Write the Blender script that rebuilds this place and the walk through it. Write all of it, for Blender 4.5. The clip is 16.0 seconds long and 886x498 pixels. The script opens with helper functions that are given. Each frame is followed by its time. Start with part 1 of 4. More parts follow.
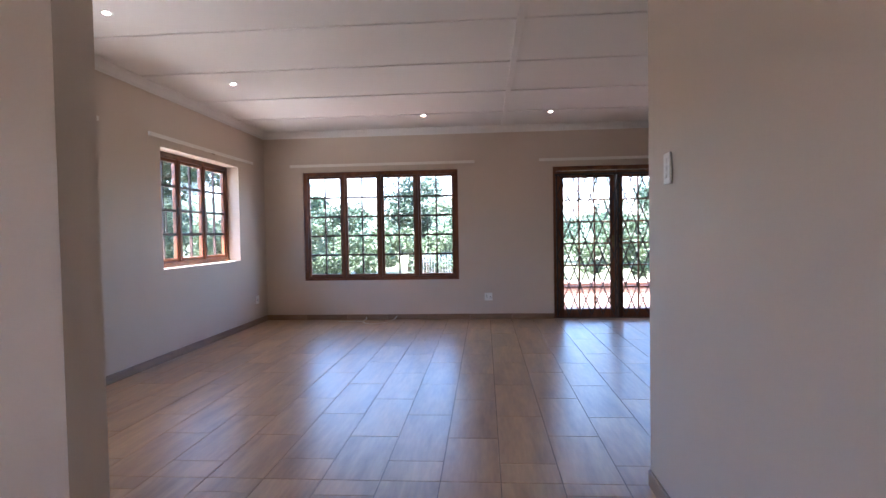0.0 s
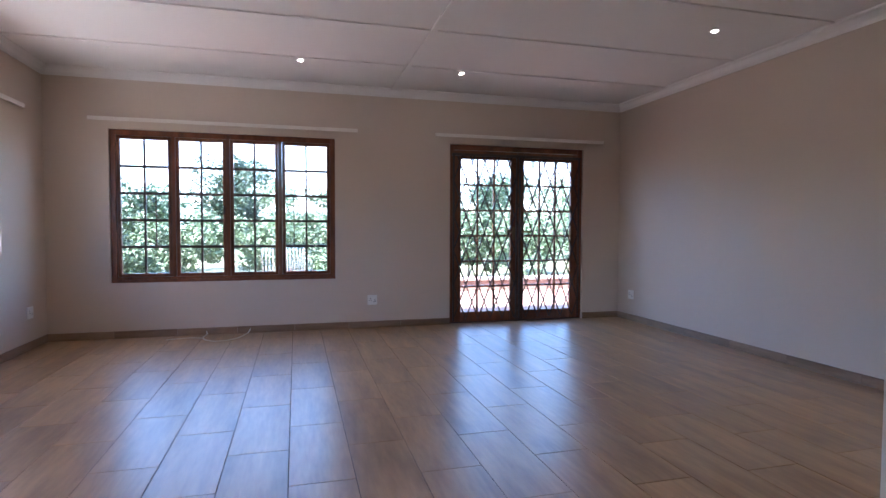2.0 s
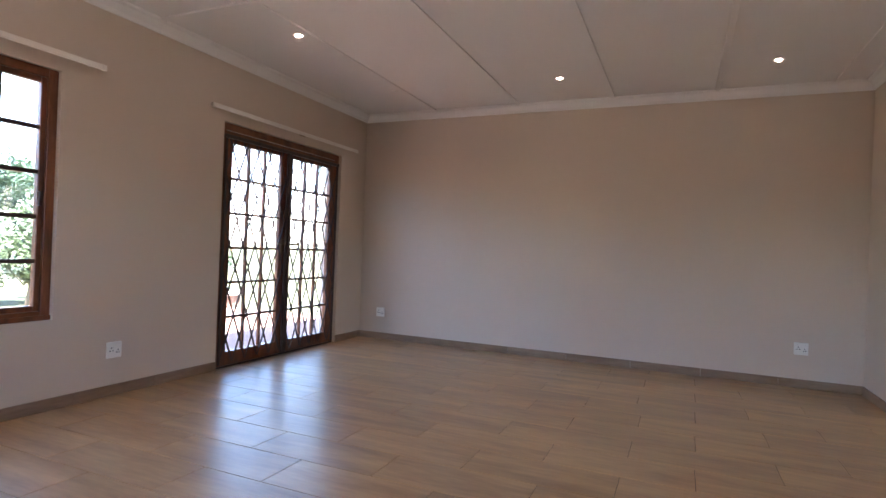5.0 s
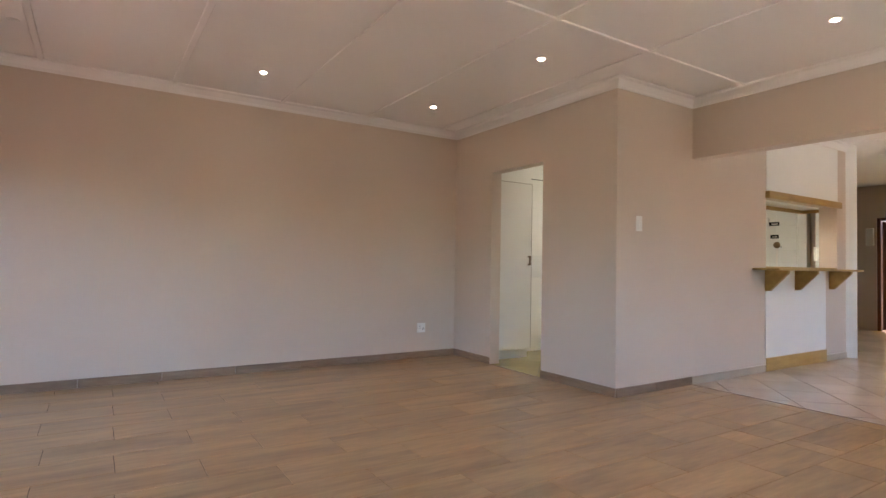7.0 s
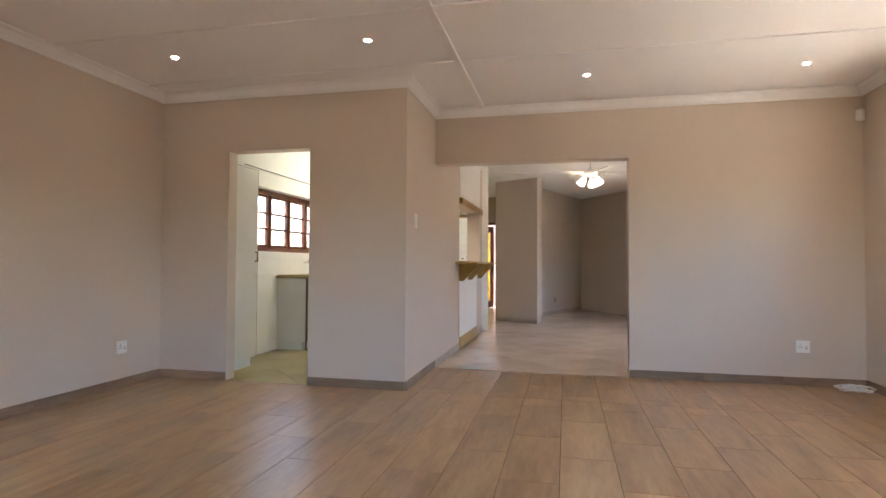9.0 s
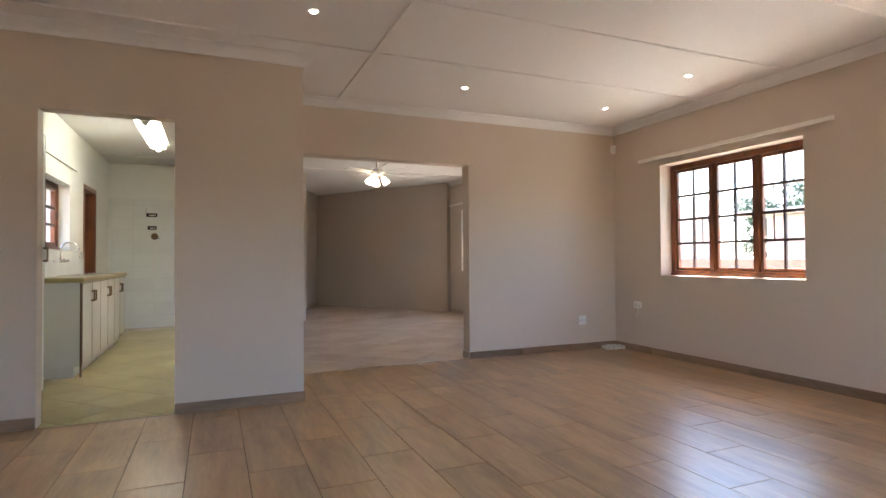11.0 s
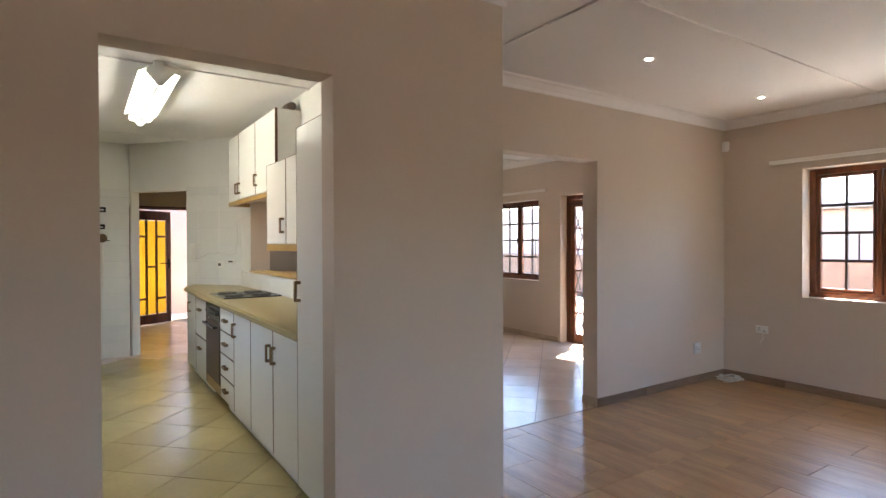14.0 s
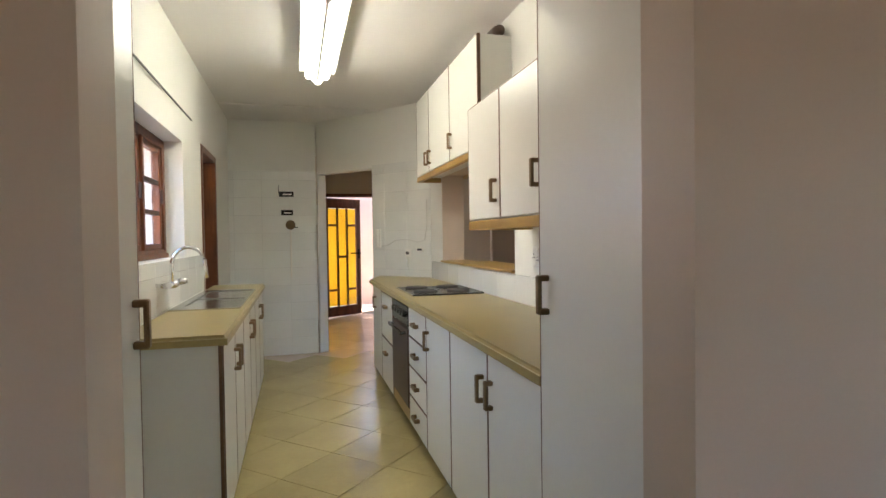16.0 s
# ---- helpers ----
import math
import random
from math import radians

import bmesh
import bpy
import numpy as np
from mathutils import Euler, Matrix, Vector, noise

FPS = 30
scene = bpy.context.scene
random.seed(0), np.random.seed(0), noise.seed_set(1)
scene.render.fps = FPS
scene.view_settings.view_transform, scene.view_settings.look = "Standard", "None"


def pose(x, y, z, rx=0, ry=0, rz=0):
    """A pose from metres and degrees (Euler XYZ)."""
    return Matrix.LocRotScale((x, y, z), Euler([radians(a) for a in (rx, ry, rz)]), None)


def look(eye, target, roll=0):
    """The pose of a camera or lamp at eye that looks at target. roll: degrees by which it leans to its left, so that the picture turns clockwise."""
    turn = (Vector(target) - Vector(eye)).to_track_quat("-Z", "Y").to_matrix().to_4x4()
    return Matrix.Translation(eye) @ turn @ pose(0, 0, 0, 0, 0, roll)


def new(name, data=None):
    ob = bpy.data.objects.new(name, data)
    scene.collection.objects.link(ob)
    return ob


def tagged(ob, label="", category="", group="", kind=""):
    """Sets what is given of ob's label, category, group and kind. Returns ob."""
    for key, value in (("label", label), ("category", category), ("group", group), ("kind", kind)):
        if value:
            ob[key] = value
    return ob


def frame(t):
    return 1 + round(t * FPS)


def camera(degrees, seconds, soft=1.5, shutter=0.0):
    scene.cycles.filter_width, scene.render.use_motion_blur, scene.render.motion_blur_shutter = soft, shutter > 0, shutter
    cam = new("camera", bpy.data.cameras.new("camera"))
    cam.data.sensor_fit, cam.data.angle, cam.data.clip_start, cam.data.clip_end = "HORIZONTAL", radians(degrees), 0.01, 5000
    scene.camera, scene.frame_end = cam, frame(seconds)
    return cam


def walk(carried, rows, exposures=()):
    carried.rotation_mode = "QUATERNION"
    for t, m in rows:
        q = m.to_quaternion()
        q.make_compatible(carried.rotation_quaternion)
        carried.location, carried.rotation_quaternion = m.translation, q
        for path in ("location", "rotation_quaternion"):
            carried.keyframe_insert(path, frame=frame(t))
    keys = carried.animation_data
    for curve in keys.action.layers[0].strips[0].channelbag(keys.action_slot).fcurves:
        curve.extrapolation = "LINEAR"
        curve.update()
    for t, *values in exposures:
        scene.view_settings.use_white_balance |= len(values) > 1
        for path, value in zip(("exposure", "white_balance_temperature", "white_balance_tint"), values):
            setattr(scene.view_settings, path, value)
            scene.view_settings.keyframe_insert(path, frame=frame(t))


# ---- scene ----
cam = camera(78.2, 16.0)
PATH = [
    (0, (-0.766, -2.611, 1.209), (-0.919, -0.618, 1.151), -1.0),
    (0.5, (-0.90, -2.24, 1.19), (-1.012, -0.244, 1.123), -0.9),
    (1, (-0.985, -1.905, 1.159), (-0.961, 0.093, 1.087), -0.6),
    (1.5, (-1.22, -1.481, 1.10), (-0.985, 0.50, 1.027), -0.2),
    (2, (-1.55, -1.11, 1.125), (-1.029, 0.821, 1.048), 0.2),
    (2.5, (-1.641, -0.805, 1.086), (-0.974, 1.08, 1.014), 0.4),
    (3, (-1.973, -0.49, 1.112), (-1.135, 1.324, 1.038), 1.0),
    (3.5, (-2.353, -0.154, 1.092), (-1.194, 1.475, 1.037), 1.6),
    (6, (-3.482, 2.698, 1.096), (-1.483, 2.631, 1.117), 1.8),
    (6.5, (-3.306, 3.242, 1.132), (-1.405, 2.62, 1.161), 1.3),
    (7, (-3.045, 3.664, 1.08), (-1.361, 2.587, 1.136), 1.0),
    (7.5, (-2.753, 4.015, 1.076), (-1.371, 2.571, 1.142), 0.8),
    (8, (-2.298, 4.26, 1.076), (-1.226, 2.573, 1.135), 0.6),
    (8.5, (-1.79, 4.393, 1.052), (-1.004, 2.555, 1.12), 0.7),
    (9, (-1.326, 4.454, 1.071), (-0.887, 2.504, 1.127), 0.3),
    (9.5, (-0.866, 4.495, 1.077), (-0.812, 2.497, 1.128), 0.1),
    (10, (-0.364, 4.513, 1.062), (-0.644, 2.533, 1.112), -0.2),
    (12.5, (1.665, 3.336, 1.254), (0.549, 1.677, 1.257), -0.1),
    (13, (1.774, 2.885, 1.344), (0.634, 1.241, 1.334), -0.1),
    (13.5, (1.792, 2.465, 1.381), (0.642, 0.829, 1.369), -0.1),
    (14, (1.757, 2.105, 1.409), (0.651, 0.439, 1.389), -0.2),
    (14.5, (1.753, 1.715, 1.349), (0.724, -0.001, 1.349), -0.2),
    (15, (1.673, 1.395, 1.358), (0.758, -0.384, 1.337), -0.4),
    (15.5, (1.557, 1.040, 1.361), (0.873, -0.82, 1.317), -0.9),
    (16, (1.473, 0.694, 1.324), (0.966, -1.2, 1.282), -0.8),
]
EXPOSURES = [(0, 3.80, 5600, 19), (1.2, 3.80, 5300, 18), (2, 3.76, 5300, 18), (3.5, 3.45, 5150, 17), (6, 4.45, 6500, 16), (10, 4.32, 6450, 13), (12.5, 3.93, 6150, 12), (14.5, 4.0, 6250, 13), (16, 3.86, 6350, 13)]
walk(cam, [(t, look(e, g, r)) for t, e, g, r in PATH], EXPOSURES)

# ---- world, sun, exposure ----
SUN_EL, SUN_AZ = 60.0, 240.0
world = bpy.data.worlds.new("world")
scene.world = world
world.use_nodes = True
wn = world.node_tree.nodes
sky = wn.new("ShaderNodeTexSky")
sky.sky_type, sky.sun_disc = "NISHITA", False
sky.sun_elevation, sky.sun_rotation = radians(SUN_EL), radians(SUN_AZ)
sky.dust_density, sky.ozone_density = 0.8, 2.0
wn["Background"].inputs["Strength"].default_value = 0.15
world.node_tree.links.new(sky.outputs[0], wn["Background"].inputs["Color"])
sun = new("sun", bpy.data.lights.new("sun", "SUN"))
sun.data.energy, sun.data.angle, sun.data.color = 5.0, radians(0.53), (1.0, 0.95, 0.87)
_az, _el = radians(SUN_AZ), radians(SUN_EL)
SUN_DIR = Vector((math.sin(_az) * math.cos(_el), math.cos(_az) * math.cos(_el), math.sin(_el)))
sun.matrix_world = look(SUN_DIR * 50, (0, 0, 0))


# ---- materials ----
def material(name, color, rough=0.6, metal=0.0, var=0.08, scale=6.0, fine=60.0, bump=0.1, depth=0.01, spec=0.5, stretch=(1, 1, 1), perobj=0.0):
    """Painted or plain surface: two scales of tonal variation and a fine relief."""
    m = bpy.data.materials.new(name)
    m.use_nodes = True
    nt = m.node_tree
    n, l = nt.nodes, nt.links
    b = n["Principled BSDF"]
    b.inputs["Roughness"].default_value, b.inputs["Metallic"].default_value = rough, metal
    b.inputs["Specular IOR Level"].default_value = spec
    geo = n.new("ShaderNodeNewGeometry")
    mp = n.new("ShaderNodeMapping")
    mp.inputs["Scale"].default_value = stretch
    l.new(geo.outputs["Position"], mp.inputs[0])
    n1, n2 = n.new("ShaderNodeTexNoise"), n.new("ShaderNodeTexNoise")
    n1.inputs["Scale"].default_value, n1.inputs["Detail"].default_value = scale, 5
    n2.inputs["Scale"].default_value, n2.inputs["Detail"].default_value = fine, 3
    l.new(mp.outputs[0], n1.inputs["Vector"]), l.new(mp.outputs[0], n2.inputs["Vector"])
    add = n.new("ShaderNodeMath")
    add.operation = "MULTIPLY_ADD"
    add.inputs[1].default_value = 0.35
    l.new(n2.outputs[0], add.inputs[0]), l.new(n1.outputs[0], add.inputs[2])
    ramp = n.new("ShaderNodeMapRange")
    ramp.inputs["From Min"].default_value, ramp.inputs["From Max"].default_value = 0.4, 0.95
    ramp.inputs["To Min"].default_value, ramp.inputs["To Max"].default_value = 1 - var, 1 + var
    l.new(add.outputs[0], ramp.inputs[0])
    last = ramp.outputs[0]
    if perobj:
        oi = n.new("ShaderNodeObjectInfo")
        r2 = n.new("ShaderNodeMapRange")
        r2.inputs["To Min"].default_value, r2.inputs["To Max"].default_value = 1 - perobj, 1 + perobj
        l.new(oi.outputs["Random"], r2.inputs[0])
        mu = n.new("ShaderNodeMath")
        mu.operation = "MULTIPLY"
        l.new(last, mu.inputs[0]), l.new(r2.outputs[0], mu.inputs[1])
        last = mu.outputs[0]
    mix = n.new("ShaderNodeVectorMath")
    mix.operation = "SCALE"
    mix.inputs[0].default_value = color
    l.new(last, mix.inputs["Scale"])
    l.new(mix.outputs[0], b.inputs["Base Color"])
    if bump:
        bp = n.new("ShaderNodeBump")
        bp.inputs["Strength"].default_value, bp.inputs["Distance"].default_value = bump, depth
        l.new(add.outputs[0], bp.inputs["Height"])
        l.new(bp.outputs[0], b.inputs["Normal"])
    return m


def wood(name, dark, light, rough=0.4, axis=1, scale=1.0, perobj=0.12, coat=0.0, knots=0.0, spec=0.5, bump=0.12):
    """Grain along one axis, shifted from piece to piece."""
    m = bpy.data.materials.new(name)
    m.use_nodes = True
    nt = m.node_tree
    n, l = nt.nodes, nt.links
    b = n["Principled BSDF"]
    b.inputs["Roughness"].default_value = rough
    b.inputs["Specular IOR Level"].default_value = spec
    b.inputs["Coat Weight"].default_value, b.inputs["Coat Roughness"].default_value = coat, 0.15
    geo, oi = n.new("ShaderNodeNewGeometry"), n.new("ShaderNodeObjectInfo")
    off = n.new("ShaderNodeVectorMath")
    off.operation = "SCALE"
    off.inputs[0].default_value = (17.0, 31.0, 11.0)
    l.new(oi.outputs["Random"], off.inputs["Scale"])
    add = n.new("ShaderNodeVectorMath")
    l.new(geo.outputs["Position"], add.inputs[0]), l.new(off.outputs[0], add.inputs[1])
    mp = n.new("ShaderNodeMapping")
    s = [9.0 * scale] * 3
    s[axis] = 1.3 * scale
    mp.inputs["Scale"].default_value = s
    l.new(add.outputs[0], mp.inputs[0])
    n1, n2 = n.new("ShaderNodeTexNoise"), n.new("ShaderNodeTexNoise")
    n1.inputs["Scale"].default_value, n1.inputs["Detail"].default_value, n1.inputs["Distortion"].default_value = 1.0, 4, 0.25
    n2.inputs["Scale"].default_value, n2.inputs["Detail"].default_value = 6.0, 4
    l.new(mp.outputs[0], n1.inputs["Vector"]), l.new(mp.outputs[0], n2.inputs["Vector"])
    s1 = n.new("ShaderNodeMath")
    s1.operation = "MULTIPLY_ADD"
    s1.inputs[1].default_value = 0.4
    l.new(n2.outputs[0], s1.inputs[0]), l.new(n1.outputs[0], s1.inputs[2])
    r = n.new("ShaderNodeValToRGB")
    r.color_ramp.elements[0].position, r.color_ramp.elements[0].color = 0.40, (*dark, 1)
    r.color_ramp.elements[1].position, r.color_ramp.elements[1].color = 1.0, (*light, 1)
    l.new(s1.outputs[0], r.inputs[0])
    col = r.outputs[0]
    if knots:
        vo = n.new("ShaderNodeTexVoronoi")
        mk = n.new("ShaderNodeMapping")
        ks = [3.2, 3.2, 3.2]
        ks[axis] = 1.7
        mk.inputs["Scale"].default_value = ks
        l.new(add.outputs[0], mk.inputs[0]), l.new(mk.outputs[0], vo.inputs["Vector"])
        vo.inputs["Scale"].default_value = 1.0
        kr = n.new("ShaderNodeMapRange")
        kr.inputs["From Min"].default_value, kr.inputs["From Max"].default_value = 0.03, 0.16
        kr.inputs["To Min"].default_value, kr.inputs["To Max"].default_value = 1 - knots, 1
        l.new(vo.outputs["Distance"], kr.inputs[0])
        few = n.new("ShaderNodeMath")
        few.operation = "GREATER_THAN"
        few.inputs[1].default_value = 0.84
        l.new(vo.outputs["Color"], few.inputs[0])
        sel = n.new("ShaderNodeMapRange")
        sel.inputs["From Min"].default_value, sel.inputs["From Max"].default_value = 0.0, 1.0
        sel.inputs["To Min"].default_value = 1.0
        l.new(few.outputs[0], sel.inputs[0]), l.new(kr.outputs[0], sel.inputs["To Max"])
        km = n.new("ShaderNodeVectorMath")
        km.operation = "SCALE"
        l.new(col, km.inputs[0]), l.new(sel.outputs[0], km.inputs["Scale"])
        col = km.outputs[0]
    pr = n.new("ShaderNodeMapRange")
    pr.inputs["To Min"].default_value, pr.inputs["To Max"].default_value = 1 - perobj, 1 + perobj
    l.new(oi.outputs["Random"], pr.inputs[0])
    sc = n.new("ShaderNodeVectorMath")
    sc.operation = "SCALE"
    l.new(col, sc.inputs[0]), l.new(pr.outputs[0], sc.inputs["Scale"])
    l.new(sc.outputs[0], b.inputs["Base Color"])
    rr = n.new("ShaderNodeMapRange")
    rr.inputs["To Min"].default_value, rr.inputs["To Max"].default_value = rough - 0.06, rough + 0.08
    l.new(n1.outputs[0], rr.inputs[0]), l.new(rr.outputs[0], b.inputs["Roughness"])
    bp = n.new("ShaderNodeBump")
    bp.inputs["Strength"].default_value, bp.inputs["Distance"].default_value = bump, 0.004
    l.new(n2.outputs[0], bp.inputs["Height"]), l.new(bp.outputs[0], b.inputs["Normal"])
    return m


def glass(name, tint=(1, 1, 1), gloss=0.9, frosted=False):
    m = bpy.data.materials.new(name)
    m.use_nodes = True
    n, l = m.node_tree.nodes, m.node_tree.links
    n.remove(n["Principled BSDF"])
    tr = n.new("ShaderNodeBsdfTranslucent" if frosted else "ShaderNodeBsdfTransparent")
    tr.inputs["Color"].default_value = (*tint, 1)
    gl = n.new("ShaderNodeBsdfGlossy")
    gl.inputs["Roughness"].default_value = 0.25 if frosted else 0.02
    lw = n.new("ShaderNodeLayerWeight")
    pw = n.new("ShaderNodeMath")
    pw.operation = "POWER"
    pw.inputs[1].default_value = 5.0
    l.new(lw.outputs["Facing"], pw.inputs[0])
    fr = n.new("ShaderNodeMapRange")
    fr.inputs["To Min"].default_value, fr.inputs["To Max"].default_value = 0.03, 0.8
    l.new(pw.outputs[0], fr.inputs[0])
    mx = n.new("ShaderNodeMixShader")
    l.new(fr.outputs[0], mx.inputs[0]), l.new(tr.outputs[0], mx.inputs[1]), l.new(gl.outputs[0], mx.inputs[2])
    l.new(mx.outputs[0], n["Material Output"].inputs["Surface"])
    return m


def glow(name, color, strength):
    m = bpy.data.materials.new(name)
    m.use_nodes = True
    b = m.node_tree.nodes["Principled BSDF"]
    b.inputs["Base Color"].default_value = (*color, 1)
    b.inputs["Emission Color"].default_value = (*color, 1)
    b.inputs["Emission Strength"].default_value = strength
    return m


PAINT = material("wall_paint", (0.60, 0.495, 0.40), 0.55, var=0.035, scale=0.9, fine=140, bump=0.06, depth=0.003)
WHITE_PAINT = material("white_wall_paint", (0.80, 0.79, 0.74), 0.5, var=0.03, scale=1.1, fine=120, bump=0.05, depth=0.003)
CEIL = material("ceiling_board", (0.80, 0.775, 0.745), 0.75, var=0.03, scale=0.6, fine=90, bump=0.05, depth=0.003)
PLANK = wood("wood_look_tile", (0.25, 0.137, 0.058), (0.57, 0.35, 0.165), 0.33, 1, 0.9, 0.07, knots=0.6, spec=0.95, bump=0.03)
GROUT = material("grout", (0.09, 0.06, 0.04), 0.85, var=0.1)
SKIRT = wood("skirting_tile", (0.165, 0.098, 0.055), (0.32, 0.215, 0.135), 0.4, 0, 1.2, 0.15)
SKIRT_Y = wood("skirting_tile_side", (0.165, 0.098, 0.055), (0.32, 0.215, 0.135), 0.4, 1, 1.2, 0.15)
TILE = material("floor_tile", (0.62, 0.49, 0.38), 0.22, spec=0.45, var=0.10, scale=3.0, fine=30, bump=0.03, depth=0.002, perobj=0.07)
KITCHEN_TILE = material("kitchen_floor_tile", (0.43, 0.355, 0.17), 0.25, spec=0.4, var=0.12, scale=3.0, fine=30, bump=0.03, depth=0.002, perobj=0.08)
TILE_GROUT = material("tile_grout", (0.16, 0.125, 0.09), 0.9, var=0.12)
TILE_SKIRT = material("tile_skirting", (0.46, 0.36, 0.26), 0.35, var=0.10, scale=5)
FRAME_WOOD = wood("window_wood", (0.060, 0.018, 0.008), (0.25, 0.080, 0.028), 0.36, 2, 1.5, 0.06)
BAR = material("glazing_bar", (0.06, 0.032, 0.022), 0.5, var=0.12, scale=20)
STEEL = material("trellis_steel", (0.075, 0.05, 0.045), 0.38, metal=0.3, var=0.15, scale=25)
GLASS = glass("window_glass", (0.97, 0.985, 0.98))
AMBER = glass("amber_glass", (1.0, 0.84, 0.20))
PLASTIC = material("white_plastic", (0.80, 0.78, 0.73), 0.35, var=0.02, bump=0)
SLOT = material("dark_slot", (0.05, 0.045, 0.04), 0.5, var=0.05, bump=0)
RAIL = material("curtain_rail", (0.80, 0.75, 0.68), 0.4, var=0.03, bump=0)
MELAMINE = material("white_melamine", (0.76, 0.75, 0.70), 0.32, var=0.025, scale=2, bump=0.01)
EDGE = wood("brown_edging", (0.07, 0.030, 0.012), (0.19, 0.09, 0.035), 0.4, 2, 1.5, 0.05)
PINE = wood("varnished_pine", (0.32, 0.18, 0.045), (0.52, 0.33, 0.10), 0.35, 1, 1.4, 0.06)
LAMINATE = material("olive_laminate", (0.37, 0.285, 0.11), 0.30, var=0.05, scale=4, fine=200, bump=0.02, depth=0.001)
BLACK = material("black_enamel", (0.018, 0.017, 0.016), 0.22, var=0.1, bump=0)
OVEN = material("oven_front", (0.085, 0.052, 0.036), 0.4, var=0.1, bump=0)
BRASS = material("bronze_handle", (0.20, 0.125, 0.06), 0.4, metal=0.5, var=0.12, scale=30, bump=0.03)
INOX = material("stainless_steel", (0.62, 0.62, 0.61), 0.24, metal=1.0, var=0.05, scale=8, bump=0.02)
CHROME = material("chrome", (0.75, 0.75, 0.76), 0.08, metal=1.0, var=0.03, bump=0)
WALL_TILE = material("wall_tile", (0.79, 0.785, 0.75), 0.14, var=0.03, scale=3, bump=0.02, depth=0.002, perobj=0.025)
WALL_GROUT = material("wall_tile_grout", (0.60, 0.585, 0.54), 0.85, var=0.06)
SPOT_ON = glow("spot_lamp_lit", (1.0, 0.84, 0.66), 14.0)
TUBE_ON = glow("tube_lit", (1.0, 0.98, 0.81), 2.3)
DIFFUSER = material("lamp_white_metal", (0.78, 0.78, 0.74), 0.35, var=0.03, bump=0)
BRICK = material("red_paving_brick", (0.21, 0.12, 0.085), 0.85, var=0.22, scale=5, fine=50, bump=0.3, perobj=0.18)
MORTAR = material("mortar", (0.38, 0.33, 0.28), 0.9, var=0.12)
PAVING = material("pale_paving", (0.47, 0.42, 0.35), 0.85, var=0.16, scale=2.0, fine=30, bump=0.25)
# faint emission added to the fan's shades to brighten the tiled room
SHADE_GLOW = glow("fan_shade_glow", (1.0, 0.84, 0.62), 0.8)
OUT_WALL = material("outside_plaster", (0.50, 0.38, 0.33), 0.85, var=0.10, scale=1.2, fine=40, bump=0.2)
ROOF = material("roof_sheet", (0.30, 0.27, 0.25), 0.6, var=0.15, scale=2)
EARTH = material("garden_earth", (0.11, 0.115, 0.055), 0.95, var=0.3, scale=0.6, fine=8, bump=0.4, depth=0.05)
HILL = material("far_woods", (0.085, 0.125, 0.075), 0.95, var=0.45, scale=0.09, fine=0.6, bump=0.6, depth=1.0)
LEAF = material("leaf_green", (0.040, 0.068, 0.032), 0.5, var=0.35, scale=1.2, fine=6, bump=0, perobj=0.25)
LEAF2 = material("leaf_pale", (0.085, 0.115, 0.055), 0.5, var=0.3, scale=1.4, fine=6, bump=0, perobj=0.2)
BARK = material("bark", (0.14, 0.105, 0.075), 0.9, var=0.3, scale=6, bump=0.5, depth=0.03)


# ---- geometry helpers ----
def mesh_of(bm, name, mat, smooth=False):
    me = bpy.data.meshes.new(name)
    bmesh.ops.recalc_face_normals(bm, faces=bm.faces)
    bm.to_mesh(me)
    bm.free()
    for x in (mat if isinstance(mat, (list, tuple)) else [mat]):
        me.materials.append(x)
    if smooth:
        for p in me.polygons:
            p.use_smooth = True
    return me


def put(name, me, parent=None, m=None):
    ob = new(name, me)
    if parent:
        ob.parent = parent
    if m is not None:
        ob.matrix_basis = m
    return ob


def add_box(bm, a, b, bev=0.0):
    lo = [min(a[i], b[i]) for i in range(3)]
    hi = [max(a[i], b[i]) for i in range(3)]
    r = bmesh.ops.create_cube(bm, size=1.0)
    for v in r["verts"]:
        for i in range(3):
            v.co[i] = lo[i] + (v.co[i] + 0.5) * (hi[i] - lo[i])
    if bev:
        es = list({e for v in r["verts"] for e in v.link_edges})
        bmesh.ops.bevel(bm, geom=es, offset=bev, segments=1, affect="EDGES")


SINGLE = {"tube_holder", "bracket", "end_cap", "runner", "rocker", "slot", "upright", "glazing_bar", "track", "panel", "plate", "label_strip", "trim", "edging", "shelf"}


def boxes(name, items, mat, parent=None, bev=0.0, m=None):
    if parent and name in SINGLE and len(items) > 1:
        return [boxes(name, [it], mat, parent, bev, m) for it in items][0]
    bm = bmesh.new()
    for a, b in items:
        add_box(bm, a, b, bev)
    return put(name, mesh_of(bm, name, mat), parent, m)


def empty(name, m):
    e = new(name)
    e.empty_display_size = 0.1
    e.matrix_basis = m
    return e


